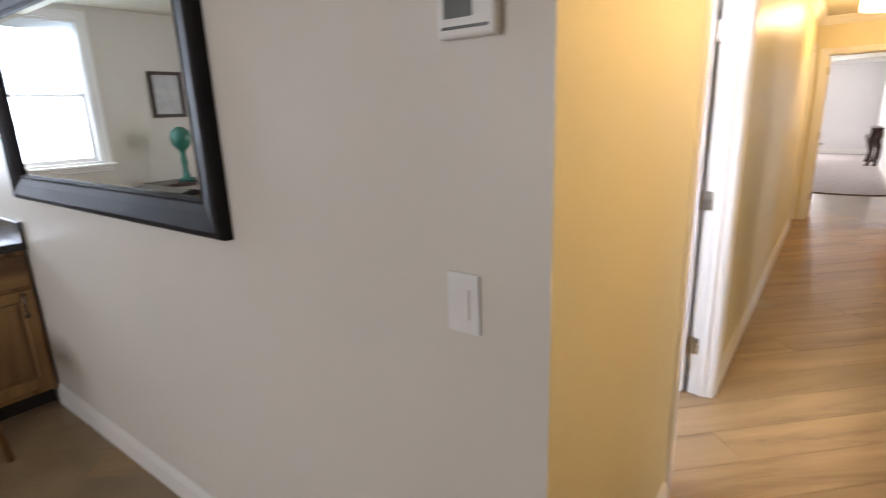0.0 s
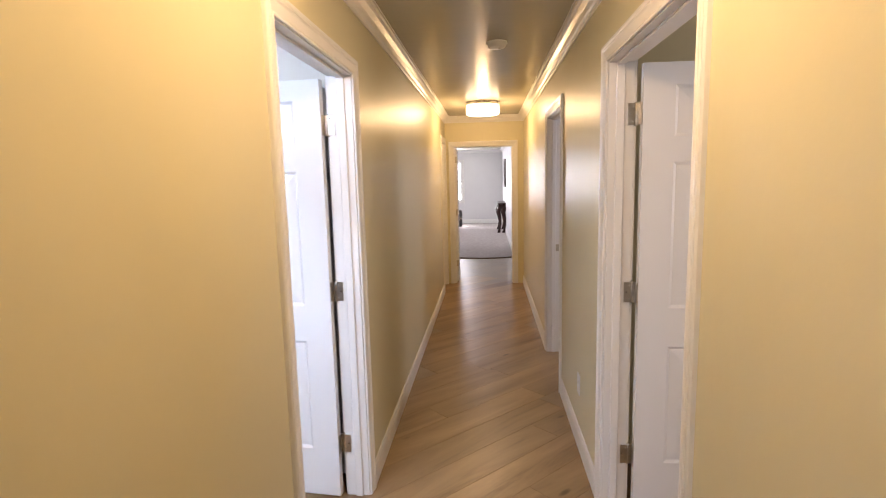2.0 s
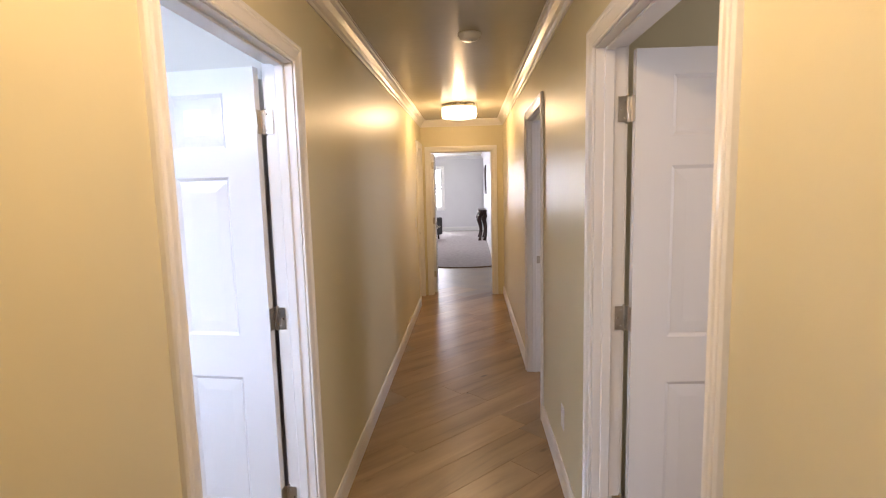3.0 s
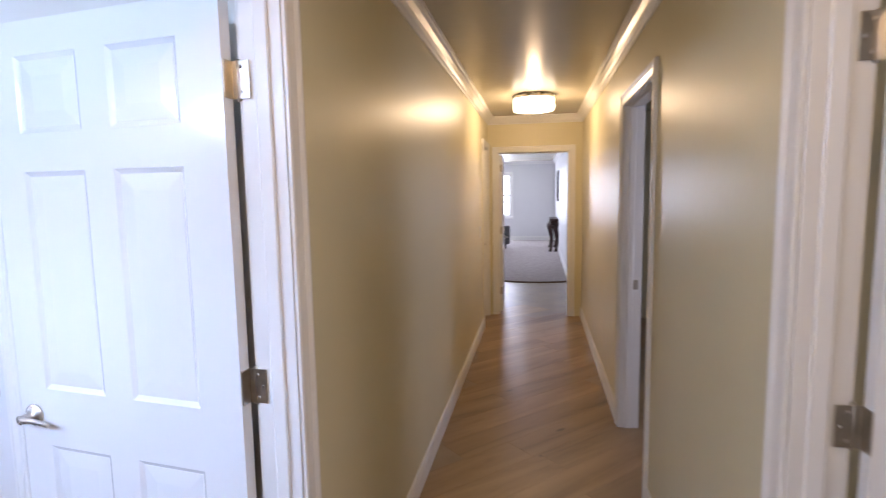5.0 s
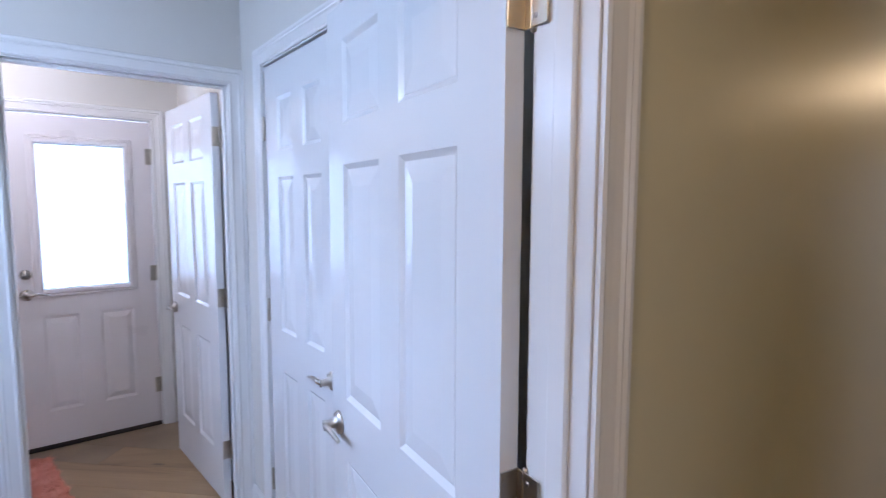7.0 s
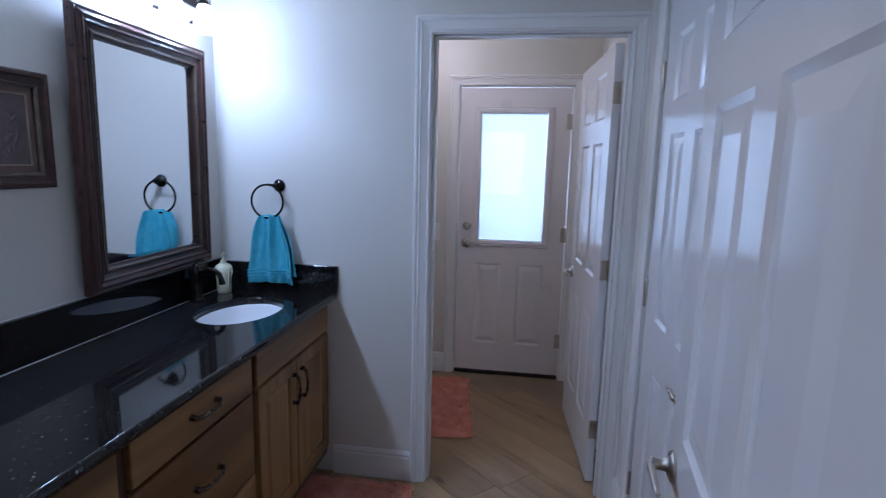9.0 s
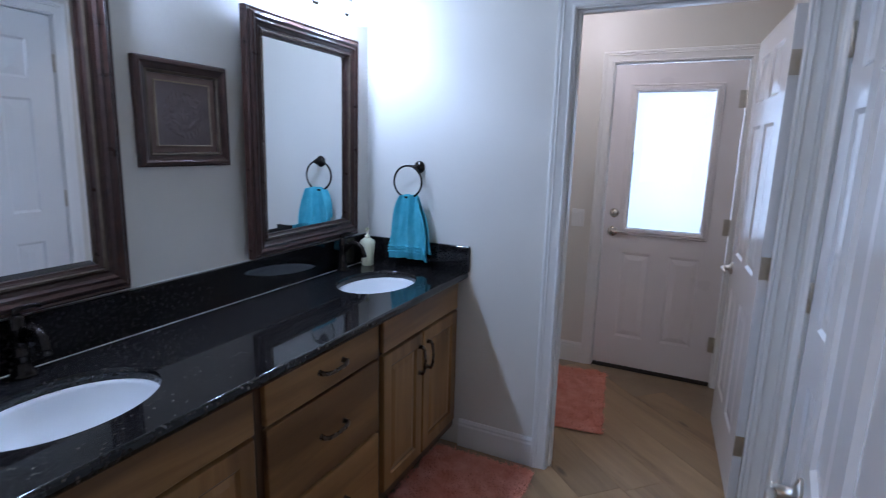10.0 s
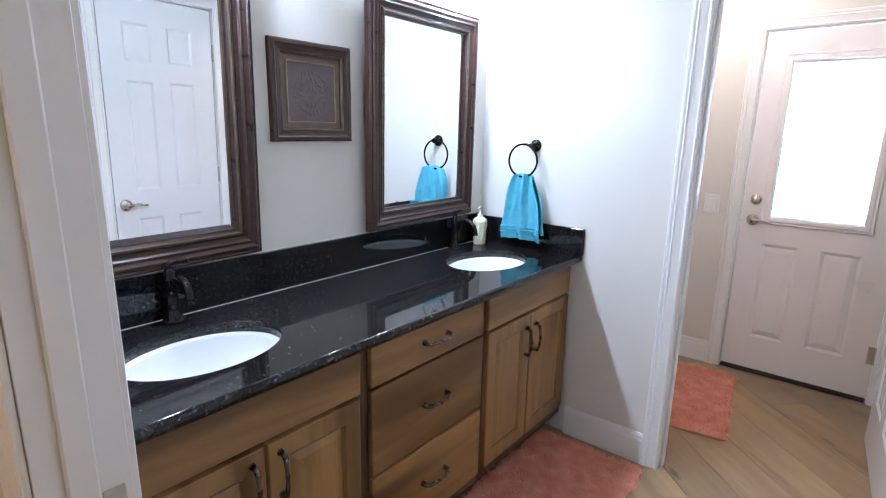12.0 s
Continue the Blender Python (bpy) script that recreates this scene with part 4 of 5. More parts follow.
def worktop():
    e = thing("vanity_worktop", pose(0, 0, 0), "polished black speckled granite worktop with backsplash", "worktop")
    x0, x1, y0, y1, z0, z1 = WX + 0.002, XLB - 0.002, VW + 0.001, 1.742, TOP - 0.032, TOP
    bm = bmesh.new()
    n = 48
    cuts = [x0]
    for sx, sy in sorted(SINKS):
        cuts += [sx - 0.25, sx + 0.25]
    cuts.append(x1)
    cuts = [max(x0, min(x1, c)) for c in cuts]
    for z, lip in ((z1, 0.004), (z0, 0.0)):
        for k in range(0, len(cuts), 2):
            if cuts[k + 1] - cuts[k] > 1e-4:
                bm.faces.new([bm.verts.new((x, y, z)) for x, y in ((cuts[k], y0), (cuts[k + 1], y0), (cuts[k + 1], y1), (cuts[k], y1))])
        for (sx, sy), (a, b) in zip(sorted(SINKS), ((cuts[1], cuts[2]), (cuts[3], cuts[4]))):
            inner, outer = [], []
            for j in range(n):
                t = 2 * math.pi * j / n
                c, s = math.cos(t), math.sin(t)
                inner.append(bm.verts.new((sx + SA * c, sy + SB * s, z)))
                lim = min((b - sx if c > 0 else sx - a) / max(abs(c), 1e-6), (y1 - sy if s > 0 else sy - y0) / max(abs(s), 1e-6))
                outer.append(bm.verts.new((sx + lim * c, sy + lim * s, z)))
            for j in range(n):
                i = (j + 1) % n
                bm.faces.new((inner[j], inner[i], outer[i], outer[j]))
            for cx, cy in ((a, y0), (a, y1), (b, y0), (b, y1)):
                t = math.atan2(cy - sy, cx - sx) % (2 * math.pi)
                j = int(t / (2 * math.pi) * n)
                i = (j + 1) % n
                bm.faces.new((outer[j], outer[i], bm.verts.new((cx, cy, z))))
    for sx, sy in SINKS:
        lathe(bm, [(SA, z0), (SA, z1)], n, pose(sx, sy, 0), sx=1.0, sy=SB / SA)
    for a, b in (((x0, y0), (x1, y0)), ((x0, y0), (x0, y1)), ((x1, y0), (x1, y1))):
        bm.faces.new([bm.verts.new((*p, z)) for p, z in ((a, z0), (b, z0), (b, z1), (a, z1))])
    bmesh.ops.remove_doubles(bm, verts=bm.verts, dist=1e-5)
    part("granite_top", bm, GRANITE, e)
    bm = bmesh.new()
    prof = [(y1, z0), (y1 + 0.006, z0 + 0.002), (y1 + 0.010, z0 + 0.009), (y1 + 0.011, z0 + 0.018), (y1 + 0.008, z1 - 0.006), (y1 + 0.004, z1 - 0.001), (y1, z1)]
    rows = [[bm.verts.new((x, y, z)) for y, z in prof] for x in (x0, x1)]
    for k in range(len(prof) - 1):
        bm.faces.new((rows[0][k], rows[0][k + 1], rows[1][k + 1], rows[1][k])).smooth = True
    part("rounded_edge", bm, GRANITE, e)
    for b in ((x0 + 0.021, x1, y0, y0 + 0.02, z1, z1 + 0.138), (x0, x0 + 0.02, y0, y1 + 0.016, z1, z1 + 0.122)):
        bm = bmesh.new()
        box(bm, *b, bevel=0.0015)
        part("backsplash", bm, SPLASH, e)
    bm = bmesh.new()
    box(bm, x0 + 0.02, x1, y0, y0 + 0.004, z1 + 0.138, z1 + 0.141)
    part("caulk_line", bm, PLASTIC, e, "white caulk line")
    # pale strip that stands in for the bright glint along the joint
    bm = bmesh.new()
    box(bm, x0 + 0.021, x1, y0 + 0.0205, y0 + 0.0225, z1, z1 + 0.0022)
    part("joint_line", bm, PORC, e, "pale strip as the highlight along the joint")


worktop()
for sx, sy in SINKS:
    e = thing("sink", pose(sx, sy, TOP), "white porcelain undermount oval sink", "sink", "vanity sinks")
    k = SB / SA
    bm = bmesh.new()
    lathe(bm, [(SA + 0.02, -0.033), (SA - 0.004, -0.033), (SA - 0.008, -0.045), (SA - 0.018, -0.085), (SA - 0.05, -0.125), (SA - 0.10, -0.145), (0.03, -0.152), (0.022, -0.155)], 48, sx=1.0, sy=k)
    part("bowl", bm, PORC, e)
    bm = bmesh.new()
    lathe(bm, [(0.026, -0.151), (0.024, -0.149), (0.018, -0.150), (0.016, -0.153), (0, -0.152)], 24)
    part("drain", bm, BRONZE, e, "dark bronze drain")


def faucet(x, y, label):
    e = thing("faucet", pose(x, y, TOP, 0, 0, 180), label, "faucet", "vanity faucets")
    bm = bmesh.new()
    lathe(bm, [(0, 0), (0.030, 0), (0.031, 0.006), (0.026, 0.012), (0.020, 0.020), (0.018, 0.05), (0.019, 0.055), (0.017, 0.060), (0.016, 0.115), (0.019, 0.120), (0.019, 0.128), (0.015, 0.134), (0.014, 0.150), (0.010, 0.156), (0, 0.158)], 24)
    part("body", bm, BRONZE, e)
    bm = bmesh.new()
    pts = [(0, -0.012, 0.095), (0, -0.030, 0.122), (0, -0.055, 0.136), (0, -0.085, 0.134), (0, -0.105, 0.118), (0, -0.113, 0.096), (0, -0.115, 0.078)]
    tube(bm, pts, [0.011, 0.011, 0.0108, 0.0105, 0.0105, 0.0115, 0.0135], 14)
    part("spout", bm, BRONZE, e)
    bm = bmesh.new()
    tube(bm, [(0, 0, 0.156), (0, 0.006, 0.166), (0.012, -0.002, 0.172), (0.032, -0.006, 0.174), (0.052, -0.006, 0.170)], [0.010, 0.009, 0.006, 0.005, 0.006], 10)
    part("lever", bm, BRONZE, e)


faucet(-0.755, 1.245, "oil-rubbed bronze faucet behind the near sink")
faucet(-2.040, 1.247, "oil-rubbed bronze faucet behind the far sink")

soap = thing("soap_dispenser", pose(-2.205, 1.270, TOP, 0, 0, 20), "cream ceramic soap bottle with a pump", "soap dispenser")
bm = bmesh.new()
lathe(bm, [(0, 0), (0.026, 0), (0.030, 0.006), (0.028, 0.03), (0.026, 0.055), (0.031, 0.085), (0.036, 0.108), (0.034, 0.120), (0.022, 0.130), (0.014, 0.134), (0, 0.134)], 26)
for k in range(9):
    a = 2 * math.pi * k / 9
    tube(bm, [(0.029 * math.cos(a), 0.029 * math.sin(a), 0.02), (0.027 * math.cos(a + 0.25), 0.027 * math.sin(a + 0.25), 0.055), (0.035 * math.cos(a + 0.1), 0.035 * math.sin(a + 0.1), 0.10)], 0.003, 6)
part("bottle", bm, CREAM, soap)
bm = bmesh.new()
lathe(bm, [(0.012, 0.132), (0.013, 0.146), (0.005, 0.150), (0.004, 0.172), (0.009, 0.174), (0.009, 0.182), (0, 0.184)], 14)
tube(bm, [(0, 0, 0.178), (0.02, 0, 0.179), (0.036, 0, 0.172)], 0.0035, 8)
part("pump", bm, CREAM, soap)

ring = thing("towel_ring", pose(WX, 1.484, 1.372, 0, 0, 90), "oil-rubbed bronze towel ring on the wall", "towel ring")
bm = bmesh.new()
lathe(bm, [(0, 0), (0.028, 0), (0.029, 0.004), (0.024, 0.010), (0.014, 0.014), (0.010, 0.020), (0.010, 0.036), (0.014, 0.042), (0.010, 0.050), (0, 0.052)], 22, pose(0, 0, 0, 90))
part("wall_post", bm, BRONZE, ring)
bm = bmesh.new()
RC = (-0.030, -0.062, -0.068)
tube(bm, [(0, -0.042, 0), (-0.012, -0.052, 0.004), (-0.026, -0.060, 0.006)], 0.006, 10)
pts = [(RC[0] + 0.074 * math.sin(a), RC[1], RC[2] + 0.074 * math.cos(a)) for a in np.linspace(0, 2 * math.pi, 40, endpoint=False)]
tube(bm, pts, 0.0048, 10, closed=True)
part("ring", bm, BRONZE, ring)


def towel():
    """A hand towel drawn through the ring: two hanging layers with soft folds."""
    e = thing("hand_towel", pose(WX + 0.062, 1.466, 1.236, 0, 0, 90), "aqua terry hand towel hanging from the ring", "towel")
    nu, nv = 44, 46
    grid = []
    bm = bmesh.new()
    for front in (1, -1):
        rows = []
        length = 0.298 if front > 0 else 0.262
        for j in range(nv + 1):
            v = j / nv
            half = 0.050 + 0.056 * min(1, v * 1.35) ** 0.7
            row = []
            for i in range(nu + 1):
                u = i / nu * 2 - 1
                fold = 0.016 * math.sin(u * 7.2 + 0.6 + 0.4 * math.sin(3 * v)) * (1 - 0.5 * v) + 0.007 * math.sin(u * 13 + 2 * v)
                x = half * u + 0.004 * math.sin(9 * v + 4 * u) + (0.010 if front < 0 else 0.0) * v
                y = -front * (0.006 + 0.010 * min(1, v * 5) ** 0.5) - fold + (0.012 * v if front > 0 else 0)
                band = 0.0018 if front > 0 and any(abs(v - b) < 0.012 for b in (0.80, 0.845, 0.89)) else 0.0
                z = -length * v + 0.010 * math.cos(u * 1.4) * (1 - v) - 0.006 * u * u * v
                row.append(bm.verts.new((x, y - band, z)))
            rows.append(row)
        for a, b in zip(rows, rows[1:]):
            for i in range(nu):
                bm.faces.new((a[i], a[i + 1], b[i + 1], b[i])).smooth = True
        grid.append(rows)
    for i in range(nu):
        bm.faces.new((grid[0][0][i], grid[0][0][i + 1], grid[1][0][i + 1], grid[1][0][i])).smooth = True
    ob = part("cloth", bm, TERRY, e)
    mod = ob.modifiers.new("thickness", "SOLIDIFY")
    mod.thickness = 0.004
    for b in (0.80, 0.845, 0.89):
        bm = bmesh.new()
        pts = []
        for i in range(nu + 1):
            u = i / nu * 2 - 1
            half = 0.106
            fold = 0.016 * math.sin(u * 7.2 + 0.6 + 0.4 * math.sin(3 * b)) * (1 - 0.5 * b) + 0.007 * math.sin(u * 13 + 2 * b)
            pts.append((half * u + 0.004 * math.sin(9 * b + 4 * u), -0.018 - fold + 0.012 * b, -0.298 * b - 0.006 * u * u * b))
        tube(bm, pts, 0.0048, 6)
        part("woven_band", bm, TERRY, e)


towel()


def shag_rug(m, w, d, label, seed):
    """A shaggy bath rug: a thin backing and a pile of small bent tufts."""
    e = thing("bath_rug", m, label, "rug", "bath rugs")
    bm = bmesh.new()
    box(bm, -w / 2, w / 2, -d / 2, d / 2, 0.001, 0.008, bevel=0.003)
    part("backing", bm, SHAG, e)
    rng = np.random.default_rng(seed)
    n = int(w * d * 30000)
    verts, faces = [], []
    px, py = rng.uniform(-w / 2 - 0.004, w / 2 + 0.004, n), rng.uniform(-d / 2 - 0.004, d / 2 + 0.004, n)
    swirl = 2.2 * np.sin(px * 17 + 1.7 * np.sin(py * 13 + seed)) + 2.0 * np.sin(py * 21 + 1.1 * np.sin(px * 11))
    lump = 0.5 + 0.5 * np.sin(px * 31 + 2 * np.sin(py * 23)) * np.sin(py * 27 + 1.3)
    ang, lean = swirl + rng.normal(0, 0.75, n), rng.uniform(0.55, 1.25, n)
    ln = rng.uniform(0.020, 0.036, n) * (0.65 + 0.55 * lump)
    for k in range(n):
        c, s = math.cos(ang[k]), math.sin(ang[k])
        hx, hy = -s * 0.0019, c * 0.0019
        mx, my, mz = px[k] + c * ln[k] * lean[k] * 0.35, py[k] + s * ln[k] * lean[k] * 0.35, 0.006 + ln[k] * 0.52
        tx, ty, tz = px[k] + c * ln[k] * lean[k], py[k] + s * ln[k] * lean[k], 0.006 + ln[k] * max(0.12, 0.95 - 0.6 * lean[k])
        b = len(verts)
        verts += [(px[k] - hx, py[k] - hy, 0.005), (px[k] + hx, py[k] + hy, 0.005), (mx + hx, my + hy, mz), (mx - hx, my - hy, mz), (tx, ty, tz)]
        faces += [(b, b + 1, b + 2, b + 3), (b + 3, b + 2, b + 4)]
    me = bpy.data.meshes.new("pile")
    me.from_pydata(verts, [], faces)
    me.materials.append(SHAG)
    ob = new("pile", me)
    ob.parent = e
    tagged(ob, kind="stuff")


shag_rug(pose(-1.860, 1.895, 0, 0, 0, 0), 0.80, 0.49, "shaggy coral bath rug in front of the vanity", 3)
shag_rug(pose(-3.125, 2.065, 0, 0, 0, 8), 0.80, 0.48, "shaggy coral bath rug in the back entry", 4)


def vanity_light(x, label):
    """A wall bar with three scrolled arms; each holds a bell of frosted glass that opens downwards."""
    e = thing("vanity_light", pose(x, VW, 2.13, 0, 0, 180), label, "lamp", "vanity lights")
    bm = bmesh.new()
    box(bm, -0.27, 0.27, -0.018, 0, -0.032, 0.032, bevel=0.006, seg=2)
    part("wall_bar", bm, BRONZE, e)
    for k in (-1, 0, 1):
        bm = bmesh.new()
        pts = [(k * 0.20 + 0.10 * math.cos(a), -0.03 - 0.012 * math.sin(a), -0.055 + 0.045 * math.sin(a)) for a in np.linspace(0.2, -2.4, 12)]
        tube(bm, pts, 0.0055, 8)
        tube(bm, [(k * 0.20, -0.016, 0.0), (k * 0.20, -0.05, 0.028), (k * 0.20, -0.085, 0.010), (k * 0.20, -0.085, -0.025)], 0.0065, 8)
        lathe(bm, [(0, 0.004), (0.016, 0.0), (0.022, -0.014), (0.020, -0.018), (0, -0.018)], 16, pose(k * 0.20, -0.085, -0.022))
        arm = part("arm", bm, BRONZE, e)
        bm = bmesh.new()
        lathe(bm, [(0.018, 0.0), (0.026, -0.012), (0.032, -0.045), (0.042, -0.080), (0.056, -0.108), (0.053, -0.108), (0.039, -0.080), (0.029, -0.045), (0.015, -0.004)], 24, pose(k * 0.20, -0.085, -0.034))
        part("glass_shade", bm, BULB, arm, "lit frosted glass bell").visible_shadow = False


vanity_light(-1.94, "bronze three-arm vanity light over the mirror")
vanity_light(-0.74, "bronze three-arm vanity light over the mirror")


# ---------------------------------------------------------------- kitchen and living room
def kitchen_base(y0, y1, label):
    e = thing("kitchen_cabinet", pose(-3.18, y0, 0, 0, 0, 90), label, "cabinet", "kitchen base units")
    w = y1 - y0
    bm = bmesh.new()
    box(bm, 0.001, w - 0.001, 0, 0.58, 0.10, 0.885)
    part("body", bm, CABW, e)
    bm = bmesh.new()
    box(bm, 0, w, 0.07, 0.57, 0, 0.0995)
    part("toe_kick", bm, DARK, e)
    d = slab_front("drawer", e, 0.01, w - 0.01, 0.70, 0.86)
    d = panel_front("door", e, 0.01, w - 0.01, 0.13, 0.68)
    pull(d, pose(w - 0.06, -0.02, 0.6, 0, 90, 0))


for k in range(3):
    kitchen_base(KW - 0.01 - 0.55 * (k + 1), KW - 0.01 - 0.55 * k, "honey hickory kitchen base cabinet")
e = thing("kitchen_worktop", pose(0, 0, 0), "black polished kitchen worktop with backsplash", "worktop")
bm = bmesh.new()
box(bm, -3.80, -3.15, KW - 1.70, KW - 0.002, 0.886, 0.925, bevel=0.004, seg=2)
part("stone_top", bm, BLACKTOP, e)
bm = bmesh.new()
box(bm, -3.80, -3.15, KW - 0.022, KW - 0.002, 0.926, 1.03, bevel=0.002)
part("backsplash", bm, BLACKTOP, e)

stool = thing("stool", pose(-2.90, 0.30, 0, 0, 0, 20), "wooden stool with a grey cushion", "stool")
bm = bmesh.new()
box(bm, -0.2, 0.2, -0.2, 0.2, 0.43, 0.50, bevel=0.03, seg=3)
part("cushion", bm, GREYCLOTH, stool, "grey cushion")
for sx in (-1, 1):
    for sy in (-1, 1):
        bm = bmesh.new()
        tube(bm, [(sx * 0.16, sy * 0.16, 0.43), (sx * 0.19, sy * 0.19, 0)], [0.02, 0.015], 10)
        part("leg", bm, CABW, stool)


def window(name, m, w, h, label, shade=0.0, rail=True, depth=0.12):
    """A sash window in an opening; the local front faces -y and lies on the wall's face."""
    e = thing(name, m, label, "window", kind="structure")
    ring = [lambda o: (-o, -o), lambda o: (-o, h + o), lambda o: (w + o, h + o), lambda o: (w + o, -o)]
    bm = bmesh.new()
    sweep_frame(bm, CASING, ring, True)
    part("casing", bm, TRIM, e)
    bm = bmesh.new()
    sweep_frame(bm, [(0, -depth), (0, 0.0), (-0.012, 0.0), (-0.012, -0.05), (-0.045, -0.05), (-0.045, -0.085), (-0.012, -0.085), (-0.012, -depth)], ring, True)
    part("window_frame", bm, TRIM, e)
    bm = bmesh.new()
    box(bm, -0.09, w + 0.09, -0.05, -0.002, -0.03, -0.006, bevel=0.004)
    part("window_sill", bm, TRIM, e)
    if rail:
        bm = bmesh.new()
        box(bm, 0.03, w - 0.03, 0.05, 0.085, h / 2 - 0.022, h / 2 + 0.022, bevel=0.003)
        part("meeting_rail", bm, TRIM, e)
    bm = bmesh.new()
    box(bm, 0.04, w - 0.04, 0.066, 0.070, 0.04, h - 0.04)
    part("pane", bm, GLASS, e).visible_shadow = False
    if shade:
        bm = bmesh.new()
        box(bm, 0.015, w - 0.015, 0.02, 0.024, h * (1 - shade), h - 0.005)
        part("roller_shade", bm, SLAT, e, "white sunlit shade")
    return e


window("window_1", pose(-4.88, -0.20, 1.17, 0, 0, 90), 0.92, 1.11, "white sash window with a half-drawn shade", 0.5)
window("window_2", pose(-1.40, 17.85, 0.75), 0.90, 1.27, "white sash window of the far room, bright", 0.0)
# window_4 is added out of view, as an opening for the living room fill
window("window_4", pose(-0.70, -3.50, 0.8, 0, 0, 180), 2.4, 1.4, "wide white sash window added unseen to the living room", 0.0)
# window_5 is added out of view, for the side room fill
window("window_5", pose(2.70, 2.55, 0.9, 0, 0, -90), 0.9, 1.2, "white sash window of a side room, out of view", 0.0)
window("window_6", pose(2.70, 5.05, 0.9, 0, 0, -90), 0.9, 1.2, "white sash window of a side room, out of view", 0.0)
window("window_3", pose(-3.58, 12.7, 0.8, 0, 0, 90), 1.6, 1.3, "wide white sash window of the far room", 0.0)

table = thing("console_table", pose(-4.66, -0.80, 0), "narrow dark console table", "table")
bm = bmesh.new()
box(bm, -0.19, 0.19, -0.42, 0.42, 0.93, 0.96, bevel=0.005)
part("tabletop", bm, FRAMEWOOD, table)
for sx in (-1, 1):
    for sy in (-1, 1):
        bm = bmesh.new()
        box(bm, sx * 0.16 - 0.02, sx * 0.16 + 0.02, sy * 0.38 - 0.02, sy * 0.38 + 0.02, 0, 0.93, bevel=0.003)
        part("leg", bm, FRAMEWOOD, table)
tl = thing("table_lamp", pose(-4.62, -0.76, 0.96), "green glass lamp base on the console", "lamp")
bm = bmesh.new()
lathe(bm, [(0, 0), (0.07, 0), (0.075, 0.015), (0.04, 0.03), (0.025, 0.09), (0.03, 0.17), (0.022, 0.24), (0.03, 0.27), (0.075, 0.32), (0.09, 0.38), (0.075, 0.44), (0.03, 0.475), (0, 0.48)], 24)
part("base", bm, GREENG, tl)
pf = framed("wall_picture", pose(-4.88, -0.98, 1.52, 0, 0, 90), 0.30, 0.40, [(0, 0), (0, 0.02), (0.03, 0.02), (0.03, 0.005)], FRAMEWOOD, "small print in a dark frame", "picture")
bm = bmesh.new()
box(bm, 0.028, 0.272, -0.008, -0.003, 0.028, 0.372)
part("print", bm, PAPER, pf)


# ---------------------------------------------------------------- far room
def carpet():
    bm = bmesh.new()
    n, ledge = 40, []
    xs = np.linspace(-3.575, 0.825, n)
    front = [10.40 + 0.42 * min(1.6, abs(x - 0.25)) ** 2 for x in xs]
    for z in (0.014, 0.0):
        a = [bm.verts.new((x, y, z)) for x, y in zip(xs, front)]
        b = [bm.verts.new((x, 17.84, z)) for x in xs]
        if z:
            for k in range(n - 1):
                bm.faces.new((a[k], a[k + 1], b[k + 1], b[k]))
        ledge.append(a)
    for k in range(n - 1):
        bm.faces.new((ledge[0][k], ledge[0][k + 1], ledge[1][k + 1], ledge[1][k]))
    tagged(part("carpet", bm, CARPET), "pale fitted carpet of the far room", "carpet", kind="structure")
    bm = bmesh.new()
    tube(bm, [(x, y - 0.03, 0.006) for x, y in zip(xs, front)], 0.042, 8)
    bmesh.ops.scale(bm, vec=(1, 1, 0.4), verts=bm.verts)
    tagged(part("carpet_edging", bm, EDGE), "dark curved edging strip of the carpet", "trim", kind="structure")


carpet()

console = thing("carved_console", pose(0.715, 15.3, 0, 0, 0, -90), "dark carved console table against the wall", "table")
bm = bmesh.new()
box(bm, -0.55, 0.55, -0.11, 0.11, 0.78, 0.82, bevel=0.012, seg=2)
part("tabletop", bm, FRAMEWOOD, console)
bm = bmesh.new()
box(bm, -0.50, 0.50, -0.09, 0.10, 0.66, 0.78, bevel=0.01)
for k in range(9):
    lathe(bm, [(0.0, 0), (0.05, 0.01), (0.03, 0.03), (0, 0.035)], 10, pose(-0.44 + 0.11 * k, -0.09, 0.69, 90))
part("carved_apron", bm, FRAMEWOOD, console)
for sx in (-1, 1):
    for y in (-0.06, 0.07):
        bm = bmesh.new()
        tube(bm, [(sx * 0.46, y, 0.70), (sx * 0.50, y - 0.04, 0.58), (sx * 0.47, y, 0.42), (sx * 0.42, y + 0.02, 0.26), (sx * 0.44, y, 0.12), (sx * 0.48, y - 0.03, 0.0)], [0.06, 0.065, 0.05, 0.035, 0.03, 0.045], 12)
        part("leg", bm, FRAMEWOOD, console)

chair = thing("armchair", pose(-0.92, 15.4, 0, 0, 0, 140), "dark upholstered high-backed armchair", "chair")
bm = bmesh.new()
box(bm, -0.32, 0.32, -0.34, 0.30, 0.14, 0.44, bevel=0.04, seg=3)
part("seat", bm, LEATHER, chair)
bm = bmesh.new()
box(bm, -0.32, 0.32, 0.22, 0.36, 0.40, 1.02, bevel=0.04, seg=3)
part("backrest", bm, LEATHER, chair)
for s in (-1, 1):
    bm = bmesh.new()
    box(bm, s * 0.36 - 0.06, s * 0.36 + 0.06, -0.34, 0.32, 0.14, 0.62, bevel=0.035, seg=3)
    part("armrest", bm, LEATHER, chair)
    for y in (-0.28, 0.26):
        bm = bmesh.new()
        tube(bm, [(s * 0.3, y, 0.15), (s * 0.31, y, 0)], [0.03, 0.02], 10)
        part("leg", bm, FRAMEWOOD, chair)

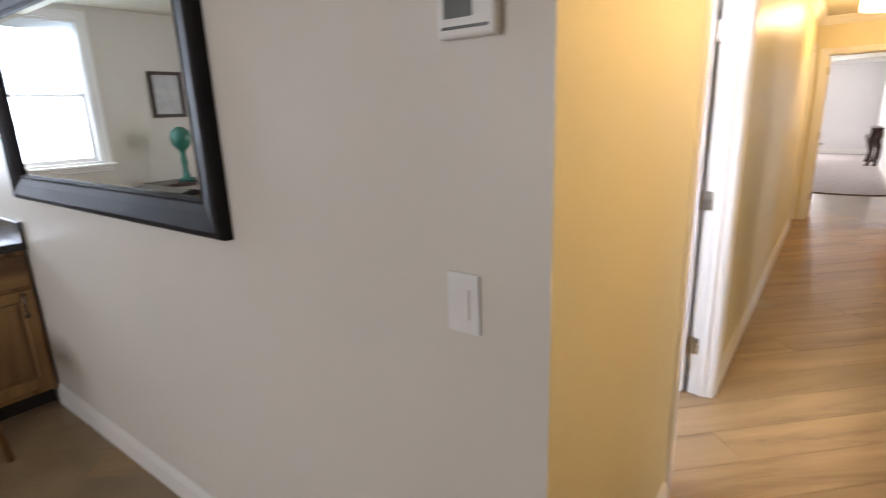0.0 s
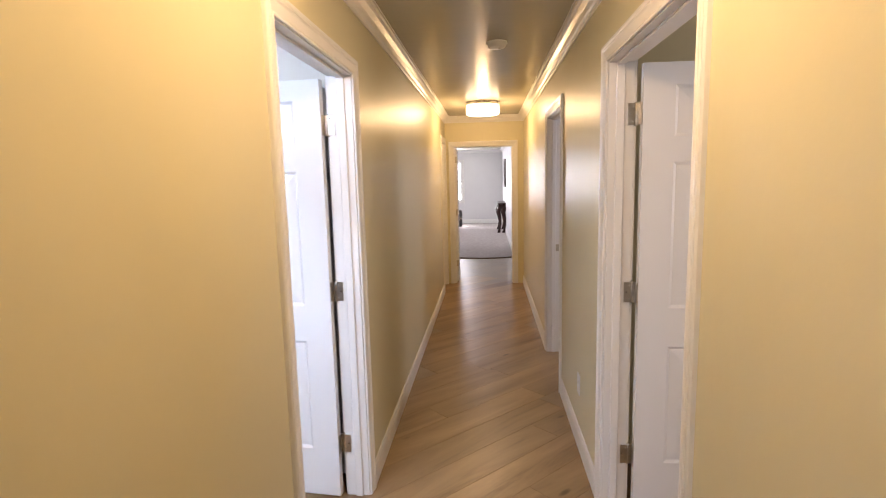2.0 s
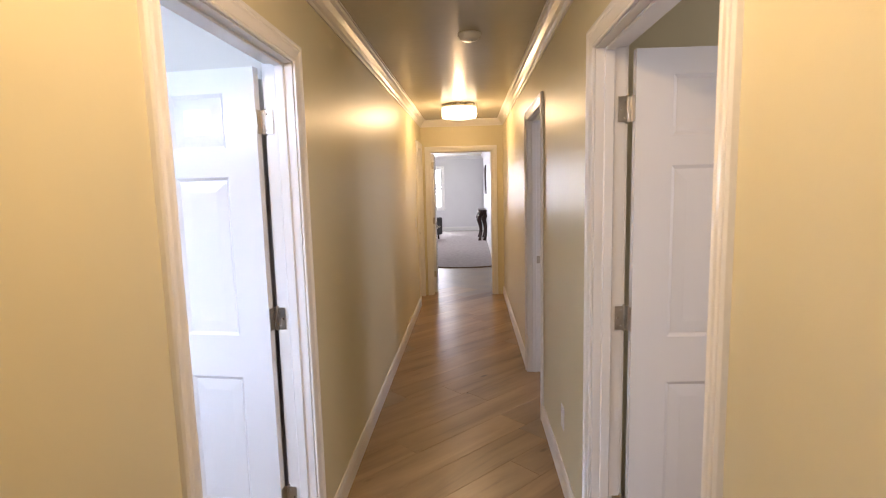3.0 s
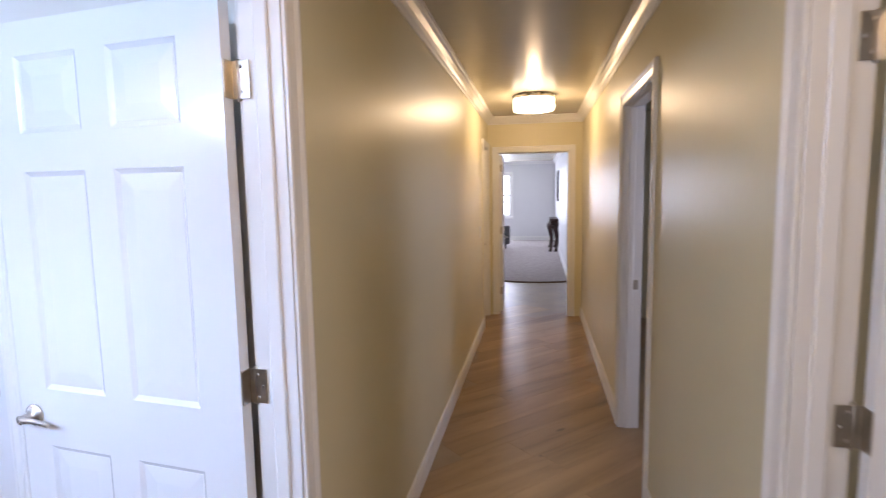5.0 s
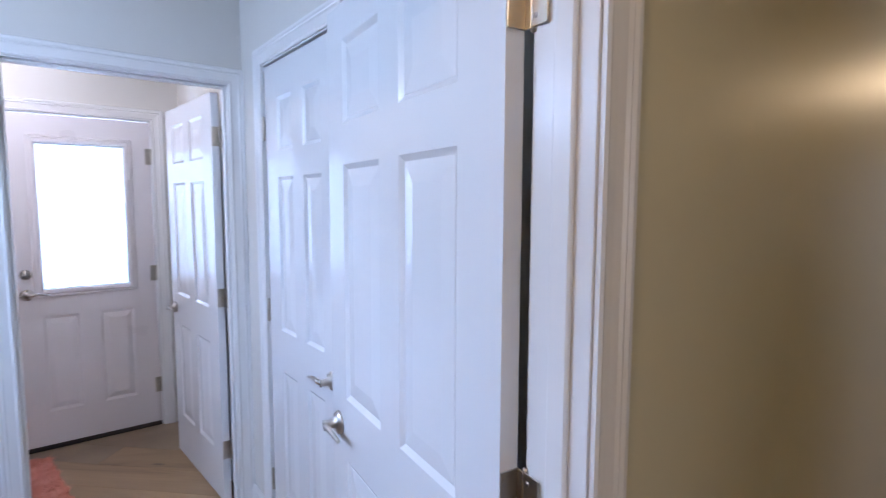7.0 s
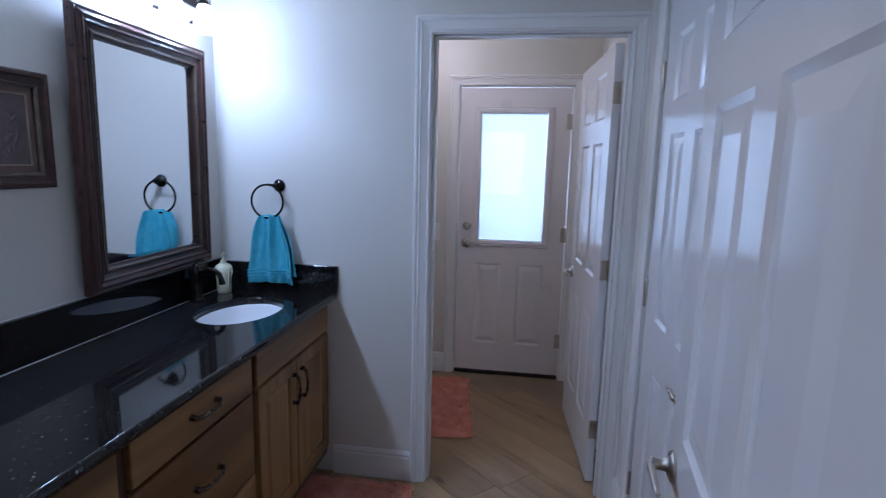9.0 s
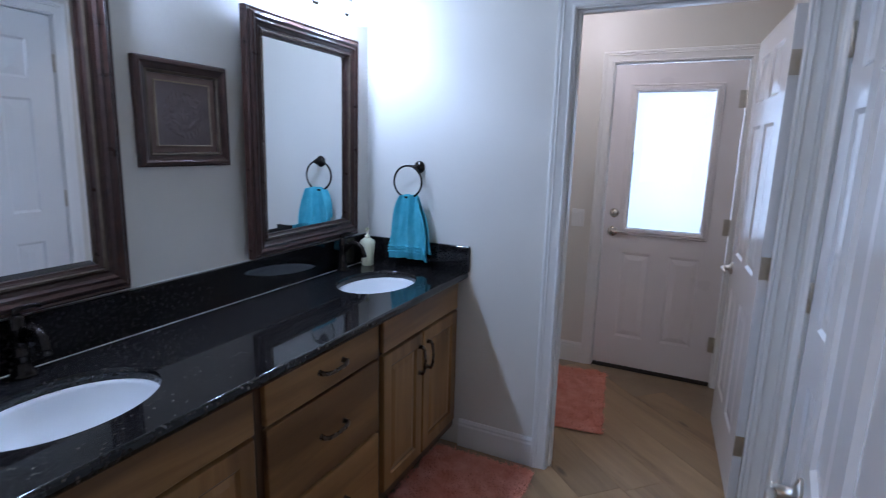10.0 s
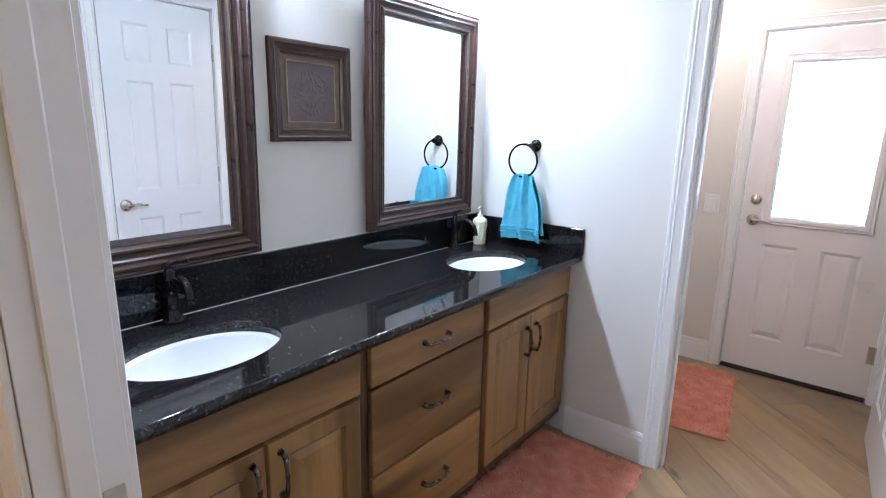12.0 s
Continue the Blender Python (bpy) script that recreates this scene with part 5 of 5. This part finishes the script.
fp = framed("wall_picture", pose(0.83, 15.6, 1.25, 0, 0, -90), 0.9, 0.75, [(0, 0), (0, 0.03), (0.05, 0.03), (0.06, 0.006)], FRAMEWOOD, "framed picture in the far room", "picture")
bm = bmesh.new()
box(bm, 0.055, 0.845, -0.008, -0.003, 0.055, 0.695)
part("print", bm, PAPER, fp)

# ---------------------------------------------------------------- outdoors
solid("ground", [(-400, 400, -400, 400, -0.4, -0.13)], GRASS, "short lawn round the house", "ground")


# ---------------------------------------------------------------- plank floor
def planks():
    """Diagonal boards, each a piece of its own along the walk, the rest joined."""
    floor = thing("floor", pose(0, 0, 0), "brown knotty wood-look planks laid diagonally", "floor", kind="structure")
    length, width, gap, thick = 1.50, 0.215, 0.0006, 0.006
    bm = bmesh.new()
    box(bm, gap, length - gap, gap, width - gap, -thick, 0.0, bevel=0.0006)
    first = part("plank", bm, PLANK, floor, m=pose(0, 0, -5))
    verts, faces = [], []
    rnd = random.Random(11)
    used = False

    def clip(poly, axis, at, sign):
        out = []
        for p, q in zip(poly, poly[1:] + poly[:1]):
            dp, dq = sign * (p[axis] - at), sign * (q[axis] - at)
            if dp >= 0:
                out.append(p)
            if dp * dq < 0:
                t = dp / (dp - dq)
                out.append((p[0] + t * (q[0] - p[0]), p[1] + t * (q[1] - p[1])))
        return out

    house = ((-4.95, 2.75, -3.55, 0.95), (-3.74, 2.75, 0.95, 11.2))
    for row in range(-80, 110):
        shift = rnd.random() * length
        for col in range(-14, 16):
            u, v = col * length + shift, row * width
            m = pose((u - v) * math.sqrt(0.5), (u + v) * math.sqrt(0.5), 0, 0, 0, 45)
            corners = [m @ Vector(p) for p in ((gap, gap, 0), (length - gap, gap, 0), (length - gap, width - gap, 0), (gap, width - gap, 0))]
            c = (corners[0] + corners[2]) / 2
            inside = all(-3.74 < p.x < 2.75 and -3.5 < p.y < 11.2 for p in corners)
            near = (-0.6 < c.x < 1.2 and -0.2 < c.y < 8.3) or (-3.9 < c.x < 0 and 1.2 < c.y < 3.2)
            if near and inside:
                if used:
                    again(first, floor, m)
                else:
                    first.matrix_basis, used = m, True
                continue
            for x0, x1, y0, y1 in house:
                poly = [(p.x, p.y) for p in corners]
                for axis, at, sign in ((0, x0, 1), (0, x1, -1), (1, y0, 1), (1, y1, -1)):
                    poly = clip(poly, axis, at, sign) if poly else poly
                if len(poly) < 3:
                    continue
                b, n = len(verts), len(poly)
                verts += [(x, y, 0.0) for x, y in poly] + [(x, y, -thick) for x, y in poly]
                faces.append(tuple(range(b, b + n)))
                faces += [(b + k, b + n + k, b + n + (k + 1) % n, b + (k + 1) % n) for k in range(n)]
    me = bpy.data.meshes.new("planks")
    me.from_pydata(verts, [], faces)
    me.materials.append(PLANK_FAR)
    ob = new("planks", me)
    ob.parent = floor
    tagged(ob, kind="stuff")


PLANK_FAR = surface("vinyl_plank_distant", (0.19, 0.13, 0.077), (0.32, 0.235, 0.142), 0.32, 3.0, 0.1, 60.0)
planks()
